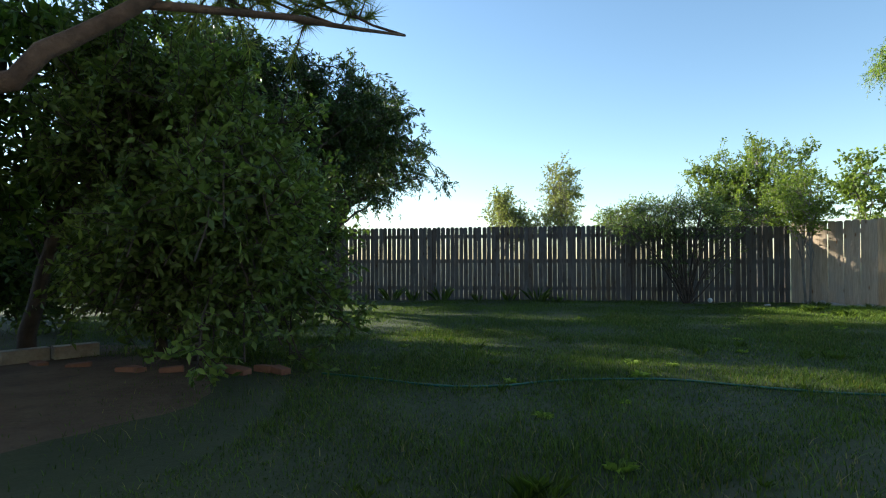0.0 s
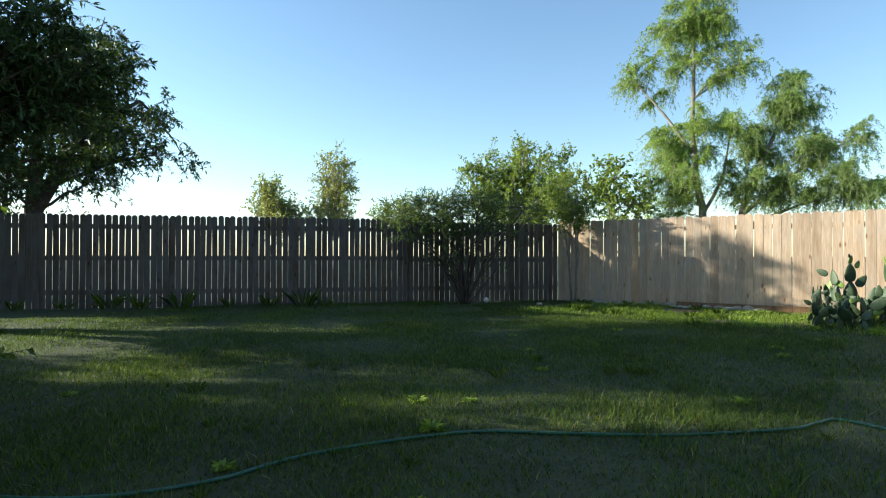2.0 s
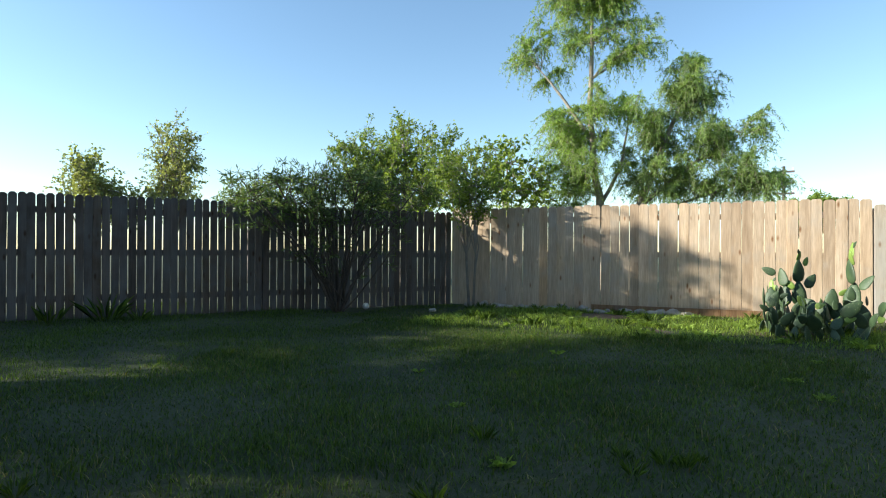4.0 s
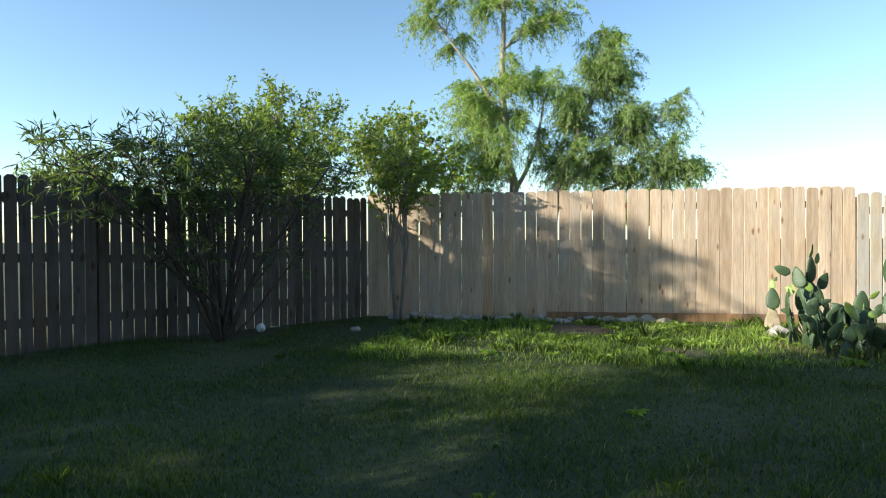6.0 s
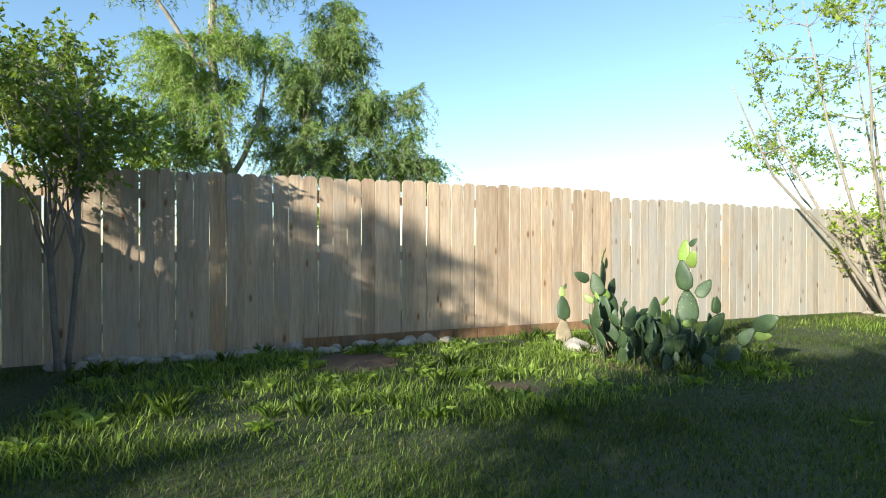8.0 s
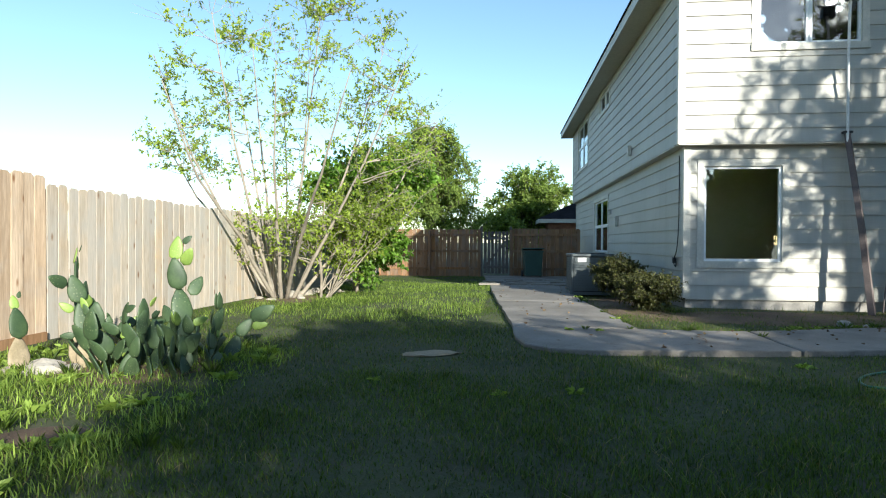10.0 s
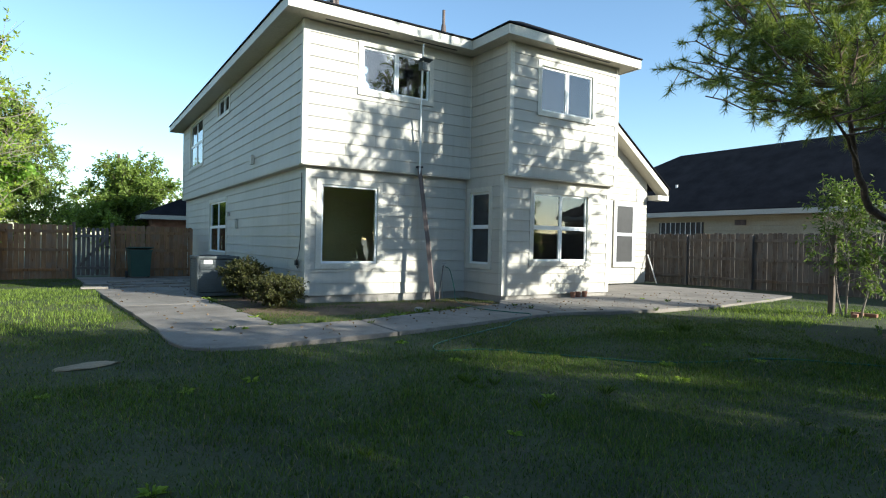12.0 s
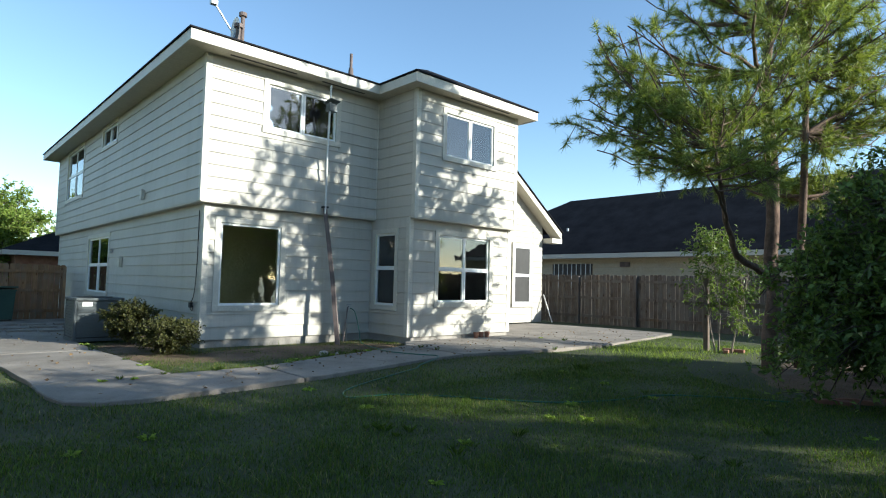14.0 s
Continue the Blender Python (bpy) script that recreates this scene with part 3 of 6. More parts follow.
def make_window(house, axis, plane, u0, u1, z0, z1, cols, label, rails=(), trim=0.11, blind=False):
    """A framed window in an opening: casing boards, sash frames and panes."""
    w = part("window", wall_box(Shape(), axis, plane, u0 - trim, u1 + trim, 0.0, 0.032, z1, z1 + trim), MAT["trim"], house, label)
    for a, b, c, d in ((u0 - trim, u0, z0, z1), (u1, u1 + trim, z0, z1)):
        part("side_casing", wall_box(Shape(), axis, plane, a, b, 0.0, 0.030, c, d), MAT["trim"], w)
    part("sill", wall_box(Shape(), axis, plane, u0 - trim - 0.01, u1 + trim + 0.01, 0.0, 0.045, z0 - trim, z0), MAT["trim"], w)
    step = (u1 - u0) / cols
    f = 0.045
    for i in range(cols):
        a, b = u0 + i * step, u0 + (i + 1) * step
        levels = [z0, *rails, z1]
        for j in range(len(levels) - 1):
            c, d = levels[j], levels[j + 1]
            s = Shape()
            back = -0.04 - 0.012 * ((i + j) % 2)
            for box in ((a, a + f, c, d), (b - f, b, c, d), (a + f, b - f, c, c + f), (a + f, b - f, d - f, d)):
                wall_box(s, axis, plane, box[0], box[1], back, back + 0.035, box[2], box[3])
            part("window_frame", s, MAT["vinyl"], w)
            s = wall_box(Shape(), axis, plane, a + f - 0.003, b - f + 0.003, back + 0.012, back + 0.018, c + f - 0.003, d - f + 0.003)
            pane = part("pane", s, MAT["glass"], w)
            pane.visible_shadow = False
    if blind:
        s = Shape()
        k = int((z1 - z0) / 0.05)
        for j in range(k):
            z = z0 + 0.02 + j * 0.05
            wall_box(s, axis, plane, u0 + 0.03, u1 - 0.03, -0.080, -0.078, z, z + 0.047)
        part("blind", s, MAT["blind"], w, "lowered grey slatted blind")
    return w


def make_house():
    house = thing("house", "two-storey beige lap-sided house with hip roof", "house")
    # openings: along u, then z
    w_up, w_low = (1.10, 2.70, 4.37, 5.28), (2.23, 3.49, 0.77, 2.38)
    inner, bay_low, bay_up = (-5.33, -4.60, 0.78, 2.40), (-2.63, -0.93, 0.87, 2.40), (-2.55, -0.95, 4.20, 5.20)
    side_up, side_small, side_low = (-18.3, -15.75, 3.86, 5.46), (-13.3, -11.75, 4.96, 5.46), (-15.15, -12.65, 0.80, 2.40)
    walls = [
        ("y", -5.375, -0.06, 3.95, 2.75, 5.58, [w_up]), ("y", -5.53, -0.06, 3.80, 0.12, 2.75, [w_low]),
        ("x", 3.95, -20.0, -5.395, 2.75, 5.58, [side_up, side_small]), ("x", 3.80, -20.0, -5.55, 0.12, 2.75, [side_low]),
        ("x", -0.08, -5.53, -3.99, 2.75, 5.58, []), ("x", -0.08, -5.53, -4.14, 0.12, 2.75, [inner]),
        ("y", -3.97, -3.43, -0.08, 2.72, 5.58, [bay_up]), ("y", -4.12, -3.38, -0.08, 0.12, 2.72, [bay_low]),
        ("-x", -3.43, -20.0, -4.0, 2.72, 5.58, []), ("-x", -3.38, -20.0, -4.15, 0.12, 2.72, []),
    ]
    for i, (axis, plane, u0, u1, z0, z1, holes) in enumerate(walls):
        sided_wall(house, axis, plane, u0, u1, z0, z1, holes, seed=i)
    part("back_wall", Shape().box(-3.38, -20.15, 0.12, 3.80, -20.0, 5.5), MAT["siding"], house)
    # corner boards
    for x0, y0, z0, x1, y1, z1 in (
        (3.86, -5.375, 2.74, 3.975, -5.350, 5.57), (3.95, -5.47, 2.74, 3.975, -5.375, 5.57), (3.71, -5.53, 0.12, 3.825, -5.505, 2.75), (3.80, -5.62, 0.12, 3.825, -5.53, 2.75),
        (-0.17, -3.97, 2.71, -0.055, -3.945, 5.57), (-0.08, -4.06, 2.71, -0.055, -3.97, 5.57), (-0.17, -4.12, 0.12, -0.055, -4.095, 2.72), (-0.08, -4.21, 0.12, -0.055, -4.12, 2.72),
        (-3.45, -3.97, 2.71, -3.34, -3.945, 5.57), (-3.40, -4.12, 0.12, -3.29, -4.095, 2.72), (3.95, -20.0, 2.75, 3.975, -19.9, 5.57), (3.80, -20.0, 0.12, 3.825, -19.9, 2.75), (-0.06, -5.375, 2.75, -0.03, -5.35, 5.57),
    ):
        part("corner_board", Shape().box(x0, y0, z0, x1, y1, z1), MAT["trim"], house)
    # drip boards under the overhang of the upper storey
    for box in ((-0.05, -5.53, 2.725, 3.95, -5.36, 2.75), (3.80, -20.0, 2.725, 3.965, -5.53, 2.75), (-3.43, -4.12, 2.695, -0.08, -3.955, 2.72)):
        part("overhang_board", Shape().box(*box), MAT["trim"], house)
    part("foundation", Shape().prism([(-3.36, -19.98), (3.78, -19.98), (3.78, -5.55), (-0.10, -5.55), (-0.10, -4.14), (-3.36, -4.14)], -0.45, 0.12), MAT["foundation"], house)
    # rooms behind the windows
    part("ground_floor", Shape().box(-3.2, -19.9, 0.125, 3.6, -5.75, 0.14), MAT["inside_floor"], house)
    part("bay_floor", Shape().box(-3.2, -5.74, 0.125, -0.3, -4.3, 0.14), MAT["inside_floor"], house)
    part("upper_floor", Shape().box(-3.2, -19.9, 2.6, 3.7, -5.72, 2.68), MAT["inside"], house)
    part("bay_ceiling", Shape().box(-3.2, -5.71, 2.6, -0.27, -4.3, 2.68), MAT["inside"], house)
    part("inner_wall", Shape().box(0.55, -7.3, 0.14, 0.65, -5.72, 2.6), MAT["inside"], house)
    part("inner_wall", Shape().box(0.65, -7.4, 0.14, 3.6, -7.3, 2.6), MAT["inside"], house)
    part("inner_wall", Shape().box(-3.2, -8.6, 0.14, 0.64, -8.5, 2.6), MAT["inside"], house)
    part("inner_wall", Shape().box(-3.2, -9.5, 2.69, 3.7, -9.41, 5.46), MAT["inside"], house)
    # windows
    make_window(house, "y", -5.375, *w_up, 2, "upper sliding window reflecting the sky", blind=True)
    make_window(house, "y", -5.53, *w_low, 1, "large fixed picture window in beige casing")
    make_window(house, "x", -0.08, *inner, 1, "narrow double-hung window beside the bay", rails=(1.62,))
    make_window(house, "y", -4.12, *bay_low, 2, "paired double-hung window in pale casing", rails=(1.63,))
    make_window(house, "y", -3.97, *bay_up, 2, "upper sliding window of the bay", blind=True)
    make_window(house, "x", 3.95, *side_up, 2, "paired upper window in the shaded wall", rails=(4.66,))
    make_window(house, "x", 3.95, *side_small, 2, "small high window under the eave")
    make_window(house, "x", 3.80, *side_low, 2, "paired lower window in the shaded wall", rails=(1.60,))
    # eaves: soffit, fascia boards, roof planes
    ring = [(-3.80, -20.45), (4.40, -20.45), (4.40, -4.93), (0.24, -4.93), (0.24, -3.64), (-3.80, -3.64)]
    part("soffit", Shape().prism(ring, 5.57, 5.59), MAT["soffit"], house)
    for i, p in enumerate(ring):
        q = ring[(i + 1) % len(ring)]
        d = Vector((q[0] - p[0], q[1] - p[1], 0)).normalized()
        o = Vector((d.y, -d.x, 0)) * 0.03
        a, b = Vector((*p, 5.55)), Vector((*q, 5.55))
        b = b if i == 2 else b + d * 0.03
        s = Shape().slab([a, b, b + Vector((0, 0, 0.20)), a + Vector((0, 0, 0.20))], o)
        part("fascia", s, MAT["trim"], house)
    k, e, z0 = 0.36, 0.05, 5.755
    x0, x1, y0, y1 = -3.85, 4.46, -20.5, -4.87
    h, xm = (x1 - x0) / 2, (x0 + x1) / 2
    r0, r1 = (xm, y0 + h, z0 + k * h), (xm, y1 - h, z0 + k * h)
    up = (0, 0, 0.03)
    for ring3 in ([(x1, y0, z0), (x1, y1, z0), r1, r0], [(x0, y1, z0), (x0, y0, z0), r0, r1], [(x1, y1, z0), (x0, y1, z0), r1], [(x0, y0, z0), (x1, y0, z0), r0]):
        part("roof_plane", Shape().slab(ring3, up), MAT["shingle"], house)
    bx0, bx1, by = -3.85, 0.30, -3.58
    bh, bm = (bx1 - bx0) / 2, (bx0 + bx1) / 2
    b0, b1 = (bm, by - bh, z0 + 0.002 + 0.52 * bh), (bm, by - 5.6, z0 + 0.002 + 0.52 * bh)
    for ring3 in ([(bx1, by, z0), (bx0, by, z0), b0], [(bx1, by - 5.6, z0), (bx1, by, z0), b0, b1], [(bx0, by, z0), (bx0, by - 5.6, z0), b1, b0]):
        part("roof_plane", Shape().slab([Vector(p) + Vector((0, 0, 0.004)) for p in ring3], up), MAT["shingle"], house)
    # dark vent strips in the soffit
    for box in ((2.2, -5.17, 3.6), (0.5, -5.17, 1.6), (-2.9, -3.77, -1.2)):
        part("soffit_vent", Shape().box(box[0], box[1] - 0.03, 5.563, box[2], box[1] + 0.03, 5.5675), MAT["black"], house)
    # single-storey wing with a gable to the garden
    yw = -7.2
    s = Shape()
    s.slab([(-8.75, yw, 0.02), (-3.45, yw, 0.02), (-3.45, yw, 5.3), (-5.0, yw, 6.35), (-8.75, yw, 3.45)], (0, -0.15, 0))
    wing = part("wing_wall", s, MAT["siding"], house, "sunlit pale gable wall of the low wing")
    for i in range(15):
        za = 0.1 + i * 0.205
        part("siding_board", siding_board("y", yw, -8.75, -8.22, za, za + 0.205), MAT["siding"], wing)
        if za < 0.5 or za > 2.6:
            part("siding_board", siding_board("y", yw, -8.2, -3.5, za, za + 0.205), MAT["siding"], wing)
    for i in range(12):
        za = 3.175 + i * 0.205
        part("siding_board", siding_board("y", yw, -8.75 + max(0.0, za + 0.205 - 3.45) / 0.7265, -5.7, za, za + 0.205), MAT["siding"], wing)
    part("wing_side_wall", Shape().box(-8.75, -15.0, 0.0, -8.6, yw - 0.151, 3.05), MAT["siding"], house)
    w = part("window", wall_box(Shape(), "y", yw, -8.18, -7.1, 0.018, 0.05, 2.62, 2.74), MAT["trim"], house, "tall double-hung window of the low wing")
    part("sill", wall_box(Shape(), "y", yw, -8.2, -7.1, 0.018, 0.06, 0.56, 0.68), MAT["trim"], w)
    for a, b in ((-8.18, -8.08), (-7.2, -7.1)):
        part("side_casing", wall_box(Shape(), "y", yw, a, b, 0.018, 0.05, 0.68, 2.62), MAT["trim"], w)
    for c, d in ((0.68, 1.64), (1.64, 2.62)):
        s = Shape()
        for box in ((-8.08, -8.03, c, d), (-7.25, -7.2, c, d), (-8.03, -7.25, c, c + 0.05), (-8.03, -7.25, d - 0.05, d)):
            wall_box(s, "y", yw, box[0], box[1], 0.012, 0.04, box[2], box[3])
        part("window_frame", s, MAT["vinyl"], w)
        part("pane", wall_box(Shape(), "y", yw, -8.035, -7.245, 0.02, 0.026, c + 0.045, d - 0.045), MAT["black"], w, "dark shaded pane")
    slope = Vector((2.45, 0, 1.78)).normalized()
    a, b = Vector((-9.35, yw + 0.42, 3.0)), Vector((-9.35, yw + 0.42, 3.0)) + slope * 5.1
    part("barge_board", Shape().slab([a, b, b + Vector((0, 0, 0.2)), a + Vector((0, 0, 0.2))], (0, -0.03, 0)), MAT["trim"], house)
    part("gable_soffit", Shape().slab([a, b, b + Vector((0, -0.42, 0)), a + Vector((0, -0.42, 0))], (0, 0, -0.02)), MAT["soffit"], house)
    part("eave_return", Shape().box(-9.38, yw, 2.82, -8.8, yw + 0.42, 2.99), MAT["trim"], house)
    a, b = a + Vector((-0.05, 0.05, 0.2)), b + Vector((0, 0.05, 0.2))
    part("roof_plane", Shape().slab([a, b, b + Vector((0, -8.5, 0)), a + Vector((0, -8.5, 0))], (0, 0, 0.03)), MAT["shingle"], house)
    return house


make_house()


def make_neighbour(name, label, x0, x1, y0, y1, z0, eave, pitch, wall_mat, over=0.5):
    h = thing(name, label, "house")
    part("wall", Shape().box(x0, y0, z0, x1, y1, eave - 0.02), MAT[wall_mat], h)
    a0, a1, b0, b1 = x0 - over, x1 + over, y0 - over, y1 + over
    half = min(a1 - a0, b1 - b0) / 2
    top = eave + 0.17 + half * pitch
    if a1 - a0 < b1 - b0:
        r0, r1 = ((a0 + a1) / 2, b0 + half, top), ((a0 + a1) / 2, b1 - half, top)
        planes = ([(a1, b0), (a1, b1), r1, r0], [(a0, b1), (a0, b0), r0, r1], [(a1, b1), (a0, b1), r1], [(a0, b0), (a1, b0), r0])
    else:
        r0, r1 = (a0 + half, (b0 + b1) / 2, top), (a1 - half, (b0 + b1) / 2, top)
        planes = ([(a0, b0), (a1, b0), r1, r0], [(a1, b1), (a0, b1), r0, r1], [(a1, b0), (a1, b1), r1], [(a0, b1), (a0, b0), r0])
    for ring in planes:
        part("roof_plane", Shape().slab([(*p, eave + 0.17) if len(p) == 2 else p for p in ring], (0, 0, 0.03)), MAT["shingle"], h)
    part("soffit", Shape().box(a0 + 0.03, b0 + 0.03, eave - 0.015, a1 - 0.03, b1 - 0.03, eave), MAT["soffit"], h)
    for box in ((a0, b0, a1, b0 + 0.03), (a0, b1 - 0.03, a1, b1), (a0, b0 + 0.03, a0 + 0.03, b1 - 0.03), (a1 - 0.03, b0 + 0.03, a1, b1 - 0.03)):
        part("fascia", Shape().box(box[0], box[1], eave - 0.03, box[2], box[3], eave + 0.168), MAT["trim"], h)
    return h


far_house = make_neighbour("neighbour_house", "low tan house with dark shingle roof behind the fence", -25.0, -15.0, -18.8, 9.0, -0.3, 2.62, 0.62, "neighbour")
for i in range(14):
    za = -0.1 + i * 0.19
    part("siding_board", siding_board("x", -15.0, -18.8, 9.0, za, za + 0.19), MAT["neighbour"], far_house)
wn1 = part("window", Shape().box(-14.985, -11.3, 1.2, -14.95, -9.1, 2.35), MAT["black"], far_house, "dark barred window")
for i in range(9):
    part("bar", Shape().box(-14.945, -11.2 + i * 0.25, 1.2, -14.92, -11.17 + i * 0.25, 2.35), MAT["vinyl"], wn1)
part("wall_vent", Shape().box(-14.98, -7.7, 2.2, -14.93, -7.25, 2.42), MAT["pole"], far_house)
for yv, hv in ((-13.0, 0.25), (-11.6, 0.15), (1.0, 0.2)):
    xv = -16.6
    zv = 2.79 + (-14.5 - xv) * 0.62
    part("roof_vent", Shape().tube([(xv, yv, zv - 0.05), (xv, yv, zv + hv)], 0.06, 8), MAT["metal"], far_house)
make_neighbour("brick_house", "low brick house beyond the gate", -6.0, 4.6, -38.0, -25.0, -0.4, 2.1, 0.45, "brick")

# fences away from the camera
make_fence("fence_gate", "brown board fence beside the gate, rails towards the garden", (11.70, -17.5), (7.72, -17.5), 1.82, "brown_wood", "brown_wood", 0.146, seed=8, rails_front=True, z=-0.21)
make_fence("fence_bin", "brown board fence behind the green bin", (6.62, -17.5), (3.98, -17.5), 1.84, "brown_wood", "brown_wood", 0.15, seed=9, rails_front=True, z=-0.21)
make_fence("fence_neighbour", "dark brown weathered board fence along the patio", (-10.4, -9.0), (-10.4, 14.0), 1.80, "dark_wood", "dark_wood", 0.148, seed=11, rails_front=True, z=-0.03, tops=0.02)


def make_gate():
    g = thing("garden_gate", "grey weathered wooden gate with a diagonal brace", "gate", at=(7.64, -17.46, -0.17), turn=180)
    me = [picket_mesh("gate_board", MAT["dark_wood"], 0.105, 1.62, seed=i) for i in range(3)]
    for i in range(7):
        ob = part("gate_board", me[i % 3], None, g)
        ob.matrix_basis = pose(0.09 + i * 0.137, 0, 0.05, 0, 0.3 * (i % 2), 0)
    for z in (0.25, 1.35):
        part("gate_rail", Shape().box(0.02, -0.04, z, 0.98, -0.001, z + 0.09), MAT["dark_wood"], g)
    part("brace", Shape().slab([(0.05, -0.038, 0.36), (0.14, -0.038, 0.345), (0.95, -0.038, 1.32), (0.86, -0.038, 1.335)], (0, 0.035, 0)), MAT["dark_wood"], g)
    for x in (-0.06, 1.06):
        part("gate_post", Shape().box(x - 0.05, -0.05, -0.2, x + 0.05, 0.05, 1.85, 0.006), MAT["dark_wood"], g)
    part("latch", Shape().box(0.86, -0.062, 1.0, 0.99, -0.041, 1.05), MAT["black"], g)
    return g


make_gate()

# ---- plants ----
def leaves(rng, at, along, length, width, droop=0.0):
    """Flat folded leaves at given points: two triangles each, pointed at both ends."""
    n = len(at)
    d = along / np.maximum(np.linalg.norm(along, axis=1, keepdims=True), 1e-6)
    r = rng.normal(size=(n, 3))
    side = np.cross(d, r)
    side /= np.maximum(np.linalg.norm(side, axis=1, keepdims=True), 1e-6)
    nor = np.cross(d, side)
    L = length * rng.uniform(0.65, 1.25, (n, 1))
    W = width * rng.uniform(0.7, 1.2, (n, 1)) * 0.5
    mid = at + d * L * 0.45
    tip = at + d * L + np.array([0, 0, -droop]) * L
    v = np.stack([at, mid + side * W + nor * W * 0.4, tip, mid - side * W + nor * W * 0.4], 1).reshape(-1, 3)
    i = np.arange(n)[:, None] * 4
    f = np.concatenate([i + 0, i + 1, i + 2, i + 0, i + 2, i + 3], 1).ravel()
    return v, f


def needles(rng, at, along, length, width, per):
    """Tufts of thin needles, one triangle each."""
    n = len(at) * per
    d0 = np.repeat(along / np.maximum(np.linalg.norm(along, axis=1, keepdims=True), 1e-6), per, 0)
    p = np.repeat(at, per, 0) - d0 * rng.uniform(0, 0.16, (n, 1))
    d = d0 * rng.uniform(0.2, 1.0, (n, 1)) + rng.normal(size=(n, 3)) * 0.55
    d /= np.linalg.norm(d, axis=1, keepdims=True)
    side = np.cross(d, rng.normal(size=(n, 3)))
    side /= np.maximum(np.linalg.norm(side, axis=1, keepdims=True), 1e-6)
    L = length * rng.uniform(0.7, 1.15, (n, 1))
    v = np.stack([p + side * width / 2, p - side * width / 2, p + d * L], 1).reshape(-1, 3)
    return v, np.arange(3 * n)


def twig_tubes(start, mid, end, r0, r1):
    """Many thin three-sided twigs at once."""
    n = len(start)
    rings = []
    for t, r in ((0.0, r0), (0.5, (r0 + r1) / 2), (1.0, r1)):
        c = (1 - t) ** 2 * start + 2 * t * (1 - t) * mid + t * t * end
        d = end - start
        s = np.cross(d, np.array([0.31, 0.62, 0.72]))
        s /= np.maximum(np.linalg.norm(s, axis=1, keepdims=True), 1e-6)
        u = np.cross(d, s)
        u /= np.maximum(np.linalg.norm(u, axis=1, keepdims=True), 1e-6)
        for a in (0, 2.094, 4.189):
            rings.append(c + (s * math.cos(a) + u * math.sin(a)) * r)
    v = np.stack(rings, 1).reshape(-1, 3)
    b = np.arange(n)[:, None] * 9
    f = []
    for k in (0, 3):
        for j in range(3):
            f += [b + k + j, b + k + (j + 1) % 3, b + k + 3 + (j + 1) % 3, b + k + 3 + j]
    return v, np.concatenate(f, 1).ravel()


def inside_blobs(rng, blobs, n, shell=0.5, power=1.0):
    """Points in a set of ellipsoids, more of them near the outside."""
    w = np.array([b[3] * b[4] * b[5] for b in blobs])
    w = w ** power
    pick = rng.choice(len(blobs), n, p=w / w.sum())
    b = np.array(blobs)[pick]
    d = rng.normal(size=(n, 3))
    d /= np.linalg.norm(d, axis=1, keepdims=True)
    r = rng.uniform(0, 1, (n, 1)) ** (1 / 3) * (1 - shell) + shell * rng.uniform(0.75, 1.0, (n, 1))
    return b[:, :3] + d * b[:, 3:] * r


